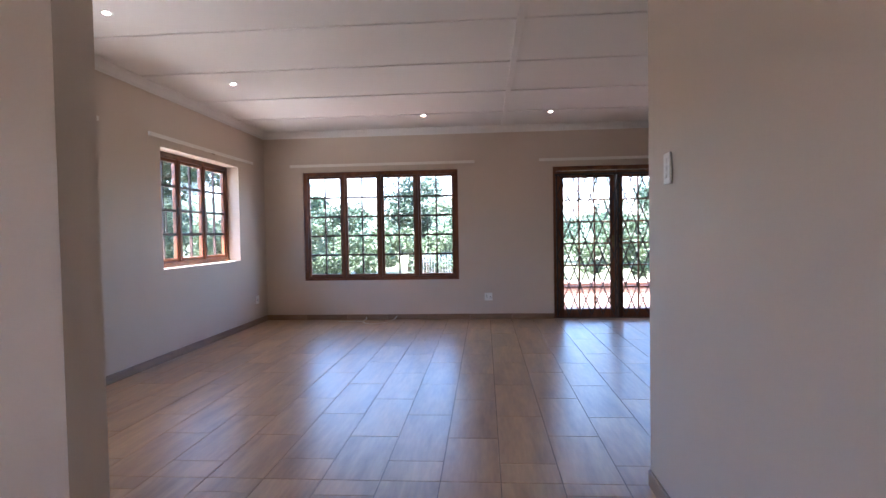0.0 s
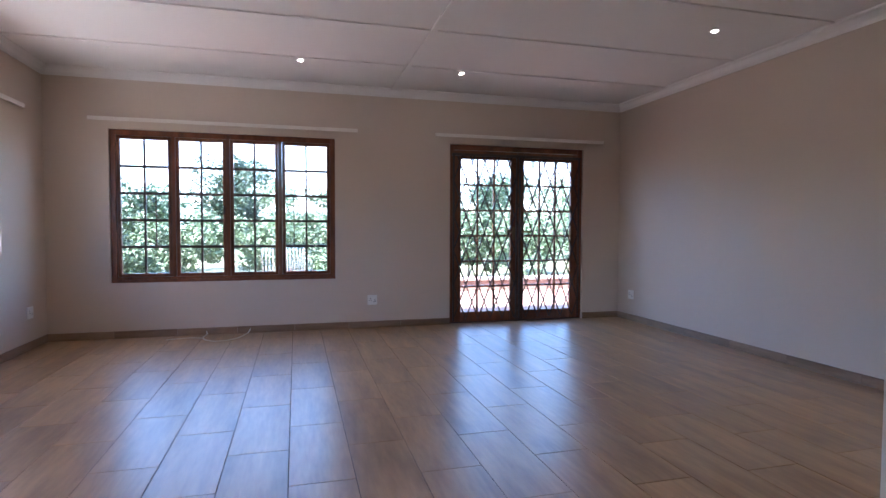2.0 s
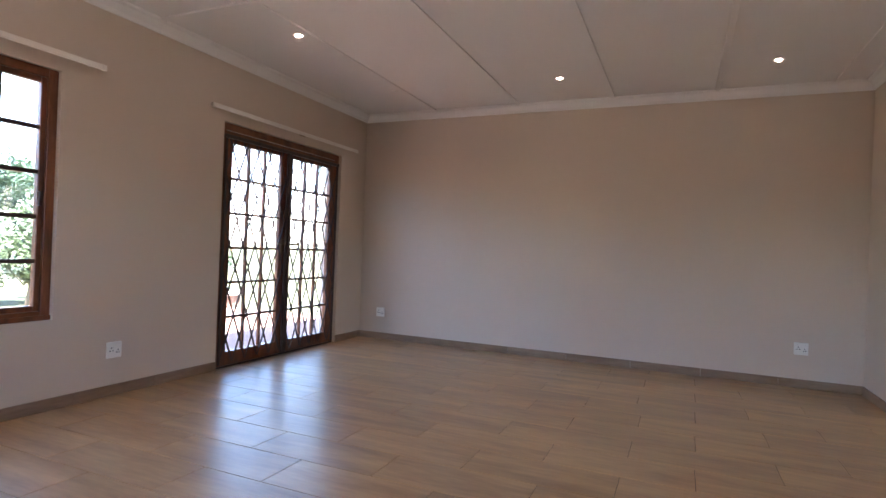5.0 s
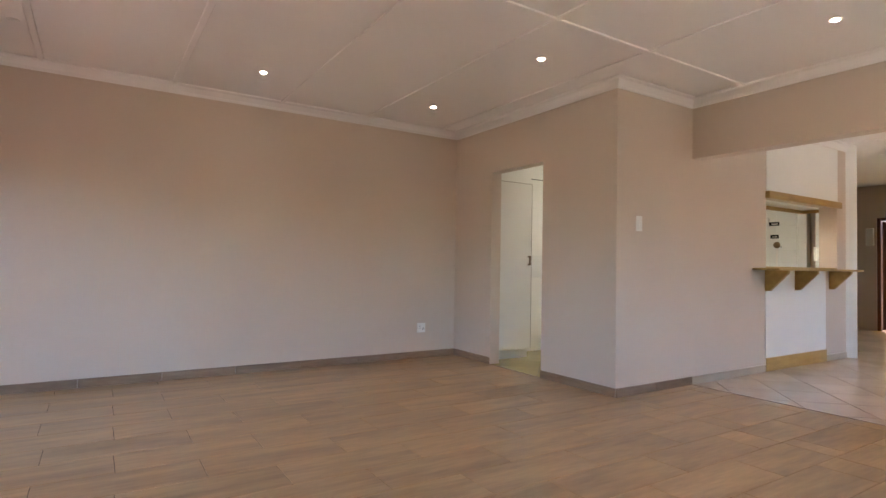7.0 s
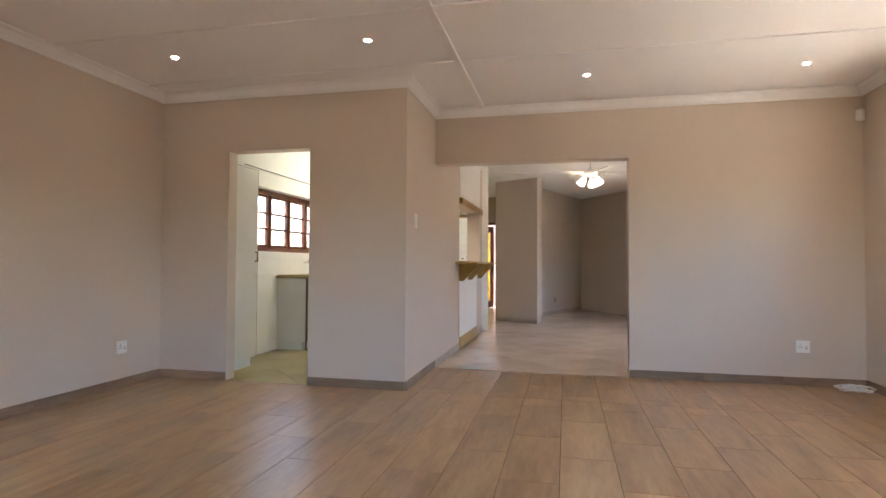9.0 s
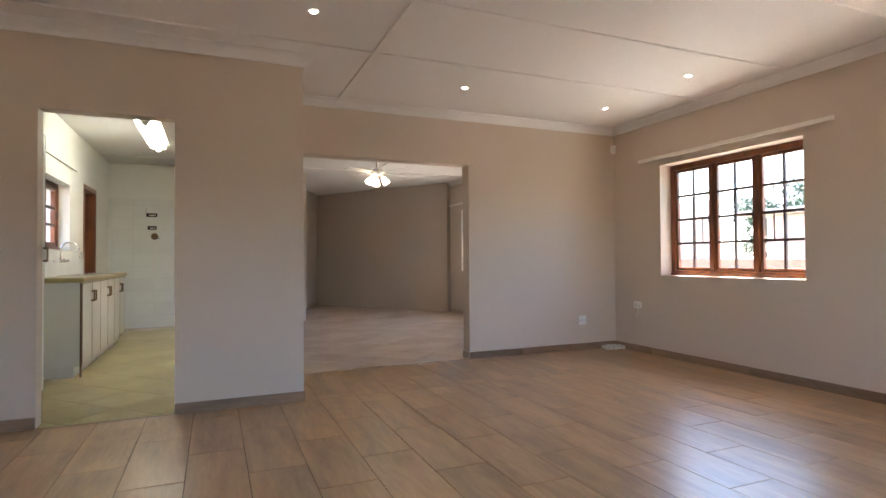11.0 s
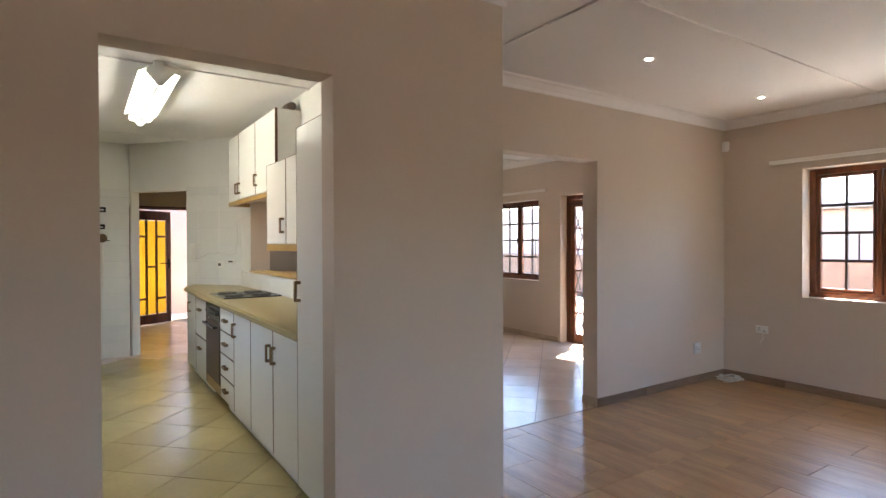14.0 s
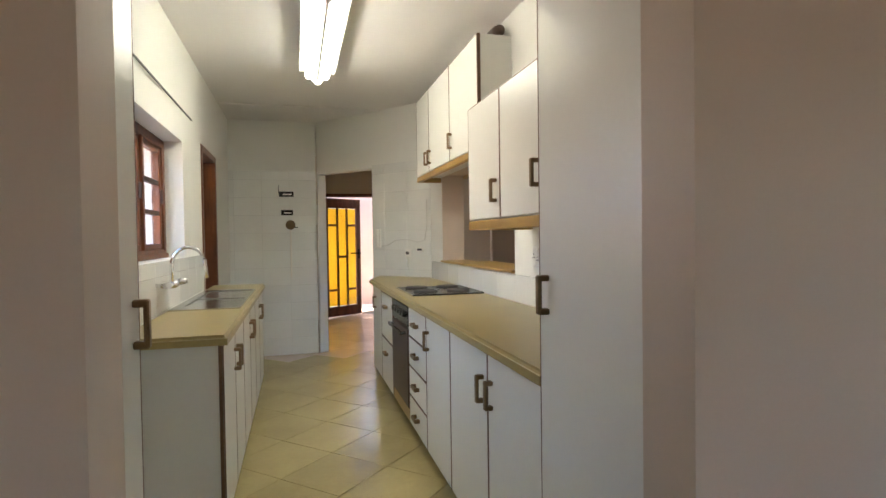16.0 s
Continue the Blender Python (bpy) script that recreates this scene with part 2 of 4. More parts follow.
def rod_bm(bm, pts, r, seg=10, close=True):
    """A round tube along points."""
    rings = []
    for i, p in enumerate(pts):
        p = Vector(p)
        d = (Vector(pts[min(i + 1, len(pts) - 1)]) - Vector(pts[max(i - 1, 0)])).normalized()
        side = d.cross(Vector((0, 0, 1)) if abs(d.z) < 0.95 else Vector((1, 0, 0))).normalized()
        up = side.cross(d)
        rr = r[i] if isinstance(r, (list, tuple)) else r
        rings.append([bm.verts.new(p + rr * (math.cos(a) * side + math.sin(a) * up)) for a in [2 * math.pi * k / seg for k in range(seg)]])
    for a, b in zip(rings, rings[1:]):
        for k in range(seg):
            bm.faces.new((a[k], a[(k + 1) % seg], b[(k + 1) % seg], b[k]))
    if close:
        bm.faces.new(rings[0])
        bm.faces.new(rings[-1])


def rod(name, pts, r, mat, parent=None, seg=10, m=None):
    bm = bmesh.new()
    rod_bm(bm, pts, r, seg)
    return put(name, mesh_of(bm, name, mat, True), parent, m)


def moulding(name, pts, prof, mat, label, closed=False):
    """A strip swept along a plan line; prof: (distance into the room, height); the room lies on the line's left."""
    n = len(pts)
    bm = bmesh.new()
    rings = []
    for i in range(n):
        p = Vector(pts[i])
        a = Vector(pts[(i - 1) % n]) if closed or i > 0 else None
        b = Vector(pts[(i + 1) % n]) if closed or i < n - 1 else None
        d1 = (p - a).normalized() if a else (b - p).normalized()
        d2 = (b - p).normalized() if b else d1
        n1, n2 = Vector((-d1.y, d1.x)), Vector((-d2.y, d2.x))
        k = (n1 + n2)
        k = k / max(0.2, k.dot(n1))
        rings.append([bm.verts.new((p.x + k.x * o, p.y + k.y * o, z)) for o, z in prof])
    m = len(prof)
    for i in range(n if closed else n - 1):
        a, b = rings[i], rings[(i + 1) % n]
        for j in range(m):
            bm.faces.new((a[j], a[(j + 1) % m], b[(j + 1) % m], b[j]))
    if not closed:
        bm.faces.new(rings[0])
        bm.faces.new(rings[-1])
    return tagged(put(name, mesh_of(bm, name, mat)), label, "trim", kind="structure")


def wall(name, p0, p1, thick, z0, z1, holes, mat, label):
    """A wall whose face runs from p0 to p1 and whose body lies to the right of that line; holes: (u0, u1, z0, z1)."""
    p0, p1 = Vector(p0), Vector(p1)
    d = (p1 - p0)
    length = d.length
    d.normalize()
    nrm = Vector((d.y, -d.x))
    us = sorted({0.0, length, *[u for h in holes for u in h[:2]]})
    zs = sorted({z0, z1, *[z for h in holes for z in h[2:]]})
    solid = lambda i, j: 0 <= i < len(us) - 1 and 0 <= j < len(zs) - 1 and not any(
        h[0] <= (us[i] + us[i + 1]) / 2 <= h[1] and h[2] <= (zs[j] + zs[j + 1]) / 2 <= h[3] for h in holes)
    bm = bmesh.new()
    at = {}

    def v(u, z, back):
        key = (u, z, back)
        if key not in at:
            q = p0 + d * u + nrm * (thick if back else 0)
            at[key] = bm.verts.new((q.x, q.y, z))
        return at[key]

    for i in range(len(us) - 1):
        for j in range(len(zs) - 1):
            if not solid(i, j):
                continue
            a, b, c, e = us[i], us[i + 1], zs[j], zs[j + 1]
            for k in (0, 1):
                bm.faces.new((v(a, c, k), v(b, c, k), v(b, e, k), v(a, e, k)))
            for di, dj, q in ((-1, 0, ((a, c), (a, e))), (1, 0, ((b, c), (b, e))), (0, -1, ((a, c), (b, c))), (0, 1, ((a, e), (b, e)))):
                if not solid(i + di, j + dj):
                    (u1, w1), (u2, w2) = q
                    bm.faces.new((v(u1, w1, 0), v(u2, w2, 0), v(u2, w2, 1), v(u1, w1, 1)))
    return tagged(put(name, mesh_of(bm, name, mat)), label, "wall", kind="structure")


# ---- rooms ----
XL, XR, YF, YB = -3.90, 2.41, 5.00, -1.05
H = 2.67
XK = 2.20          # kitchen's outer wall
YS = -9.60
tan_label = "tan painted plaster wall with a smooth matt finish"
wall("wall_front", (XL - 0.22, YF), (XR + 0.22, YF), -0.22, -0.15, H + 0.1,
     [(0.78, 2.99, 0.56, 2.10), (4.30, 6.02, 0.0, 2.10)], PAINT, "tan painted wall with a wide window and glazed doors")
wall("wall_left", (XL, YF), (XL, YS), 0.22, -0.15, H + 0.1,
     [(0.82, 2.51, 0.90, 2.10), (3.71, 5.30, 0.89, 2.10), (7.50, 8.41, 0.0, 2.08), (8.85, 10.53, 0.85, 2.06)], PAINT,
     "tan painted outer wall with wooden casement windows")
wall("wall_right", (XR, -0.13), (XR, YF), 0.22, -0.15, H + 0.1, [], PAINT, tan_label)
wall("wall_kitchen_outer", (XK, YS), (XK, -0.13), 0.43, -0.15, H + 0.1, [(6.32, 8.36, 1.215, 1.985), (4.80, 5.60, 0.0, 2.10)], WHITE_PAINT,
     "white painted kitchen wall with a window over the sink")
wall("wall_kitchen_front", (0, 0), (XR, 0), 0.13, -0.05, H + 0.05, [(0.895, 1.705, -0.05, 2.10)], PAINT, "tan painted wall with an open doorway to the kitchen")
wall("wall_kitchen_side", (0, -4.3), (0, -0.13), 0.20, -0.05, H + 0.05, [(0.24, 1.92, 1.10, 1.88)], PAINT, "tan painted wall with a serving hatch")
wall("wall_back", (XL, YB), (-0.002, YB), 0.16, -0.05, H + 0.05, [(1.98, 3.898, -0.05, 2.11)], PAINT, "tan painted wall with a wide open passage")
wall("wall_angled", (0.0, -4.302), (1.24, -5.80), 0.12, -0.05, H + 0.05, [(1.08, 1.925, -0.05, 2.07)], WHITE_PAINT, "white kitchen wall set at an angle with a doorway")
wall("wall_meter", (1.25, -5.80), (XK, -5.80), 0.12, -0.05, H + 0.05, [], WHITE_PAINT, "white kitchen end wall")
wall("wall_pillar", (-0.82, -5.62), (0.0, -6.08), 0.15, -0.05, H + 0.05, [], PAINT, "tan painted short wall between hall and room")
# added behind the pillar to close the hall against daylight
wall("wall_hall_seal", (-0.60, -8.45), (-0.60, -5.96), -0.12, -0.05, H + 0.05, [], PAINT, tan_label)
wall("wall_alcove", (-1.75, -9.35), (-0.72, -6.80), 0.12, -0.05, H + 0.05, [], PAINT, tan_label)
wall("wall_diagonal", (-3.90, -6.10), (-1.72, -9.36), -0.12, -0.05, H + 0.05, [], PAINT, tan_label)
wall("wall_entrance", (-0.60, -8.45), (XK, -8.45), 0.15, -0.05, H + 0.05, [(0.70, 1.70, -0.05, 2.07)], PAINT, "tan painted wall round the entrance door")
# unseen end wall, added only to keep daylight out behind the diagonal wall
wall("wall_light_seal", (XL, YS), (-0.60, YS), 0.15, -0.15, H + 0.1, [], PAINT, tan_label)


def ceiling(name, rects, strips, label):
    bm = bmesh.new()
    for x0, x1, y0, y1 in rects:
        add_box(bm, (x0, y0, H), (x1, y1, H + 0.03))
    for a, b, w in strips:
        if a[0] == b[0]:
            add_box(bm, (a[0] - w / 2, a[1], H - 0.013), (a[0] + w / 2, b[1], H + 0.004), 0.002)
        else:
            add_box(bm, (a[0], a[1] - w / 2, H - 0.011), (b[0], a[1] + w / 2, H + 0.004), 0.002)
    tagged(put(name, mesh_of(bm, name, CEIL)), label, "ceiling", kind="structure")


lines = [((XL, y, 0), (XR, y, 0), 0.045) for y in (4.07, 3.10, 2.13, 1.20, 0.28)] + [((-0.5, -1.0, 0), (-0.5, 4.95, 0), 0.05)]
ceiling("ceiling", [(XL - 0.1, XR + 0.1, 0.0, YF + 0.1), (XL - 0.1, 0.0, YB - 0.12, 0.0)], lines, "white ceiling boards with narrow cover strips")
ceiling("ceiling_tiled_room", [(XL - 0.1, 0.0, -5.7, YB - 0.13), (XL - 0.1, -0.65, YS - 0.1, -5.7)],
        [((XL, y, 0), (-0.05, y, 0), 0.05) for y in (-2.2, -3.2, -4.2, -5.2)] + [((-2.0, -5.6, 0), (-2.0, -1.3, 0), 0.05)], "white boarded ceiling with cover strips")
ceiling("ceiling_kitchen", [(0.0, XR + 0.2, -5.7, -0.06), (-0.65, XR + 0.2, -8.6, -5.7)],
        [((0.2, y, 0), (XK, y, 0), 0.045) for y in (-2.2, -5.05)], "white kitchen ceiling with a cover strip")

cov = [(0, H - 0.085), (0.012, H - 0.085), (0.02, H - 0.06), (0.05, H - 0.022), (0.075, H - 0.012), (0.08, H), (0, H)]
moulding("cornice", [(XL, YF), (XL, YB), (0, YB), (0, 0), (XR, 0), (XR, YF)], cov, CEIL, "white plaster cove cornice", True)
moulding("cornice", [(0, -4.3), (0, YB - 0.16), (XL, YB - 0.16), (XL, -6.1), (-1.75, -9.3)], cov, CEIL, "white plaster cove cornice")

sk = [(0, 0.001), (0.011, 0.001), (0.011, 0.072), (0.008, 0.076), (0, 0.076)]


def skirting(pts, mat, label):
    """A row of skirting tiles along a plan line, with thin joints."""
    holder = None
    for a, b in zip(pts, pts[1:]):
        a, b = Vector(a), Vector(b)
        n = max(1, round((b - a).length / 0.6))
        for i in range(n):
            p, q = a.lerp(b, i / n), a.lerp(b, (i + 1) / n)
            d = (q - p).normalized()
            o = moulding("skirting_tile", [p + d * 0.0012, q - d * 0.0012], sk, mat, "", False)
            if holder is None:
                o.name = "baseboard"
                holder = tagged(o, label, "baseboard", kind="structure")
            else:
                o.parent = holder
                for key in ("label", "category", "kind"):
                    if key in o:
                        del o[key]


brown = "brown wood-look tile skirting"
skirting([(0.18, YF), (XL, YF)], SKIRT, brown)
skirting([(XL, YF), (XL, YB)], SKIRT_Y, brown)
skirting([(XL, YB), (-1.92, YB)], SKIRT, brown)
skirting([(-1.92, YB), (-1.92, YB - 0.16)], TILE_SKIRT, "tan tile skirting")
skirting([(0, YB), (0, 0)], SKIRT_Y, brown)
skirting([(0, 0), (0.895, 0)], SKIRT, brown)
skirting([(1.705, 0), (XR, 0)], SKIRT, brown)
skirting([(XR, 0), (XR, YF)], SKIRT_Y, brown)
skirting([(XR, YF), (1.90, YF)], SKIRT, brown)
skirting([(0, -4.3), (0, YB)], TILE_SKIRT, "tan tile skirting")
skirting([(XL, -3.45), (XL, -6.1), (-1.75, -9.3)], TILE_SKIRT, "tan tile skirting")
skirting([(-1.92, YB - 0.16), (XL, YB - 0.16), (XL, -2.5)], TILE_SKIRT, "tan tile skirting")
skirting([(0.0, -6.08), (-0.82, -5.62)], TILE_SKIRT, "tan tile skirting")
skirting([(-0.75, -6.85), (-1.75, -9.33)], TILE_SKIRT, "tan tile skirting")


# ---- windows and doors ----
def window(name, m, w, h, sashes, cols, rows, label, guard=()):
    """A wooden window in its own frame: x along the wall, z up from the sill, y outwards."""
    root = empty(name, m)
    tagged(root, label, "window", kind="structure")
    f = 0.055
    boxes("frame", [((0, 0, 0), (f, 0.07, h)), ((w - f, 0, 0), (w, 0.07, h)), ((f, 0, 0), (w - f, 0.07, f)), ((f, 0, h - f), (w - f, 0.07, h))], FRAME_WOOD, root, 0.004)
    boxes("sill", [((-0.0, -0.012, -0.0), (w, -0.001, 0.03))], FRAME_WOOD, root, 0.003)
    iw = (w - 2 * f) / sashes
    for s in range(1, sashes):
        boxes("mullion", [((f + s * iw - 0.018, -0.003, f), (f + s * iw + 0.018, 0.068, h - f))], FRAME_WOOD, root, 0.003)
    pane_mesh = {}
    for s in range(sashes):
        x0, x1 = f + s * iw + (0.020 if s else 0.001), f + (s + 1) * iw - (0.020 if s < sashes - 1 else 0.001)
        t = 0.034
        z0, z1 = f + 0.001, h - f - 0.001
        sash = boxes("sash", [((x0, 0.012, z0), (x0 + t, 0.055, z1)), ((x1 - t, 0.012, z0), (x1, 0.055, z1)),
                              ((x0 + t, 0.012, z0), (x1 - t, 0.055, z0 + t)), ((x0 + t, 0.012, z1 - t), (x1 - t, 0.055, z1))], FRAME_WOOD, root, 0.005)
        gx0, gx1, gz0, gz1 = x0 + t, x1 - t, z0 + t, z1 - t
        bars = []
        for c in range(1, cols):
            x = gx0 + (gx1 - gx0) * c / cols
            bars.append(((x - 0.010, 0.02, gz0), (x + 0.010, 0.046, gz1)))
        for r in range(1, rows):
            z = gz0 + (gz1 - gz0) * r / rows
            bars.append(((gx0, 0.018, z - 0.013), (gx1, 0.048, z + 0.013)))
        for (gs, frac) in guard:
            if gs == s:
                x = gx0 + (gx1 - gx0) * frac
                bars.append(((x - 0.006, 0.05, gz0 + (gz1 - gz0) / rows), (x + 0.006, 0.06, gz0 + (gz1 - gz0) * (rows - 2) / rows)))
        boxes("glazing_bar", bars, BAR, sash)
        pw, ph = (gx1 - gx0) / cols, (gz1 - gz0) / rows
        key = (round(pw, 4), round(ph, 4))
        if key not in pane_mesh:
            bm = bmesh.new()
            add_box(bm, (0.001, 0, 0.001), (pw - 0.001, 0.004, ph - 0.001))
            pane_mesh[key] = mesh_of(bm, "pane", GLASS)
        for c in range(cols):
            for r in range(rows):
                g = put("pane", pane_mesh[key], sash, Matrix.Translation((gx0 + c * pw, 0.031, gz0 + r * ph)))
                g.visible_shadow = False
        # stay and fastener
        boxes("fastener", [((x1 - 0.03, -0.002, z0 + (z1 - z0) * 0.45), (x1 - 0.012, 0.012, z0 + (z1 - z0) * 0.45 + 0.09))], BAR, root, 0.003)
    return root


window("window_1", pose(-3.34, YF + 0.03, 0.56), 2.21, 1.54, 4, 2, 5, "wide brown wooden window with small panes", ((0, 0.72), (3, 0.2)))
window("window_2", pose(XL - 0.15, -0.30, 0.89, 0, 0, 90), 1.59, 1.21, 3, 2, 4, "brown wooden casement window with small panes", ((0, 0.72), (2, 0.2)))
window("window_3", pose(XL - 0.15, 2.49, 0.90, 0, 0, 90), 1.69, 1.20, 3, 2, 4, "brown wooden casement window with small panes", ((0, 0.72), (2, 0.2)))
window("window_4", pose(XL - 0.13, -5.53, 0.85, 0, 0, 90), 1.68, 1.21, 3, 2, 4, "brown wooden casement window in the tiled room", ((0, 0.6), (2, 0.6)))
window("window_5", pose(XK + 0.11, -1.242, 1.217, 0, 0, -90), 2.036, 0.766, 4, 1, 3, "dark wooden kitchen window over the sink")


def glazed_leaf(root, x0, x1, h, cols, rows, handle_right):
    st = 0.085
    leaf = boxes("door_leaf", [((x0, 0, 0.01), (x0 + st, 0.042, h)), ((x1 - st, 0, 0.01), (x1, 0.042, h)), ((x0 + st, 0, 0.01), (x1 - st, 0.042, 0.13)),
                               ((x0 + st, 0, h - 0.10), (x1 - st, 0.042, h))], FRAME_WOOD, root, 0.005)
    gx0, gx1, gz0, gz1 = x0 + st, x1 - st, 0.13, h - 0.10
    bars = [((gx0 + (gx1 - gx0) * c / cols - 0.011, 0.006, gz0), (gx0 + (gx1 - gx0) * c / cols + 0.011, 0.036, gz1)) for c in range(1, cols)]
    bars += [((gx0, 0.004, gz0 + (gz1 - gz0) * r / rows - 0.011), (gx1, 0.038, gz0 + (gz1 - gz0) * r / rows + 0.011)) for r in range(1, rows)]
    boxes("glazing_bar", bars, FRAME_WOOD, leaf, 0.002)
    pw, ph = (gx1 - gx0) / cols, (gz1 - gz0) / rows
    bm = bmesh.new()
    add_box(bm, (0.001, 0, 0.001), (pw - 0.001, 0.004, ph - 0.001))
    me = mesh_of(bm, "pane", GLASS)
    for c in range(cols):
        for r in range(rows):
            g = put("pane", me, leaf, Matrix.Translation((gx0 + c * pw, 0.02, gz0 + r * ph)))
            g.visible_shadow = False
    hx = x1 - st / 2 if handle_right else x0 + st / 2
    s = -1 if handle_right else 1
    boxes("handle", [((hx - 0.018, -0.006, 0.98), (hx + 0.018, 0.0, 1.14)), ((hx - 0.008, -0.045, 1.075), (hx + 0.008, -0.004, 1.091)),
                     ((hx, -0.05, 1.073), (hx + s * 0.11, -0.036, 1.093))], BRASS, leaf, 0.003)


def french_door(name, m, w, h, label, leaves=2):
    root = empty(name, m)
    tagged(root, label, "door", kind="structure")
    f = 0.06
    boxes("frame", [((0, -0.005, 0), (f, 0.09, h)), ((w - f, -0.005, 0), (w, 0.09, h)), ((f, -0.005, h - f), (w - f, 0.09, h)), ((f, 0.0, 0.0), (w - f, 0.09, 0.012))], FRAME_WOOD, root, 0.004)
    lw = (w - 2 * f) / leaves
    for i in range(leaves):
        glazed_leaf(root, f + i * lw + 0.002, f + (i + 1) * lw - 0.002, h - f - 0.004, 3, 6, i == 0)
    return root


def trellis(m, w, h, label):
    """An expanding steel gate: crossed flat bars between two channels, hung on a rail."""
    root = empty("security_gate", m)
    tagged(root, label, "security gate")
    px, pz = 0.154, 0.41
    bm = bmesh.new()
    k = pz / px
    nx = int(w / px)
    z0, z1 = 0.05, h
    for sgn in (1, -1):
        y = -0.012 if sgn > 0 else -0.005
        c = -int((z1 - z0) / pz) - 2
        while c < nx + int((z1 - z0) / pz) + 3:
            xs = c * px
            a = max(0.0, min(xs, xs + sgn * (z1 - z0) / k))
            b = min(w, max(xs, xs + sgn * (z1 - z0) / k))
            if b - a > 0.04:
                za, zb = z0 + (a - xs) * k * sgn, z0 + (b - xs) * k * sgn
                d = Vector((b - a, 0, zb - za)).normalized()
                s = Vector((-d.z, 0, d.x)) * 0.0085
                pa, pb = Vector((a, y, za)), Vector((b, y, zb))
                q = [pa - s, pb - s, pb + s, pa + s]
                f1 = [bm.verts.new(v) for v in q]
                f2 = [bm.verts.new(v + Vector((0, 0.004, 0))) for v in q]
                bm.faces.new(f1), bm.faces.new(f2[::-1])
                for i in range(4):
                    bm.faces.new((f1[i], f1[(i + 1) % 4], f2[(i + 1) % 4], f2[i]))
            c += 1
    tagged(put("lattice", mesh_of(bm, "lattice", STEEL), root), kind="stuff")
    ups = [((x - 0.009, -0.02, 0.03), (x + 0.009, 0.0, h + 0.01)) for x in (0.0, w / 2 - 0.02, w / 2 + 0.02, w)]
    boxes("upright", ups, STEEL, root, 0.002)
    boxes("track", [((-0.02, -0.022, h), (w + 0.02, 0.004, h + 0.03)), ((-0.02, -0.016, 0.004), (w + 0.02, 0.0, 0.016))], STEEL, root, 0.002)
    bm = bmesh.new()
    for i in range(nx):
        for j in range(int(h / pz) + 1):
            for o in (0, 0.5):
                x, z = (i + o) * px, z0 + (j + o) * pz
                if 0.02 < x < w - 0.02 and z < z1 - 0.02:
                    add_box(bm, (x - 0.006, -0.016, z - 0.006), (x + 0.006, -0.011, z + 0.006))
    tagged(put("rivet", mesh_of(bm, "rivet", STEEL), root), kind="stuff")
    return root


french_door("door_1", pose(0.18, YF + 0.04, 0.0), 1.72, 2.10, "brown wooden double glazed doors, closed")
trellis(pose(0.23, YF + 0.028, 0.0), 1.62, 1.97, "closed brown steel trellis gate before the glazed doors")
french_door("door_2", pose(XL - 0.13, -3.41, 0.0, 0, 0, 90), 0.91, 2.08, "brown wooden glazed garden door, closed", 1)
trellis(pose(XL - 0.145, -3.36, 0.0, 0, 0, 90), 0.81, 1.95, "closed brown steel trellis gate before the garden door")

# entrance: one leaf with amber glass strips, standing partly open to the porch
ent = empty("door_3", pose(0.10, -8.47, 0.0))
tagged(ent, "brown entrance door with amber glass strips, partly open", "door", kind="structure")
boxes("frame", [((0, -0.09, 0), (0.055, 0.0, 2.07)), ((0.945, -0.09, 0), (1.0, 0.0, 2.07)), ((0.055, -0.09, 2.015), (0.945, 0.0, 2.07))], FRAME_WOOD, ent, 0.004)


def amber_leaf(parent, m):
    w, h = 0.74, 2.00
    e = boxes("door_leaf", [((0, -0.04, 0.02), (0.06, 0, h)), ((w - 0.09, -0.04, 0.02), (w, 0, h)), ((0.06, -0.04, 0.02), (w - 0.09, 0, 0.18)), ((0.06, -0.04, h - 0.16), (w - 0.09, 0, h))],
              FRAME_WOOD, parent, 0.004, m)
    cw = (w - 0.15) / 3
    bars = [((0.06 + cw * c - 0.016, -0.034, 0.18), (0.06 + cw * c + 0.016, -0.006, h - 0.16)) for c in (1, 2)]
    splits = {0: (0.46, 1.55), 1: (1.02,), 2: (0.46, 1.55)}
    for c, zz in splits.items():
        bars += [((0.06 + cw * c + 0.012, -0.034, z - 0.018), (0.06 + cw * (c + 1) - 0.012, -0.006, z + 0.018)) for z in zz]
        levels = [0.18, *zz, h - 0.16]
        for a, b in zip(levels, levels[1:]):
            g = boxes("pane", [((0.06 + cw * c + 0.013, -0.022, a + 0.013), (0.06 + cw * (c + 1) - 0.013, -0.018, b - 0.013))], AMBER, e)
            g.visible_shadow = False
    boxes("glazing_bar", bars, FRAME_WOOD, e)
    for s in (1, -1):
        y0 = 0.0 if s > 0 else -0.04
        boxes("handle", [((w - 0.06, y0, 0.98), (w - 0.03, y0 + s * 0.006, 1.14)), ((w - 0.055, y0 + s * 0.006, 1.06), (w - 0.035, y0 + s * 0.05, 1.08)), ((w - 0.15, y0 + s * 0.04, 1.06), (w - 0.035, y0 + s * 0.052, 1.08))], BLACK, e, 0.002)


amber_leaf(ent, pose(0.938, -0.055, 0, 0, 0, 180 + 33))
boxes("side_door_frame", [((XK - 0.008, -4.06, 0), (XK + 0.12, -4.002, 2.098)), ((XK - 0.008, -4.798, 0), (XK + 0.12, -4.74, 2.098)), ((XK - 0.008, -4.74, 2.04), (XK + 0.12, -4.06, 2.098))], FRAME_WOOD, None, 0.004)
tagged(bpy.data.objects["side_door_frame"], "brown wooden door frame in the kitchen wall", "door frame", kind="structure")
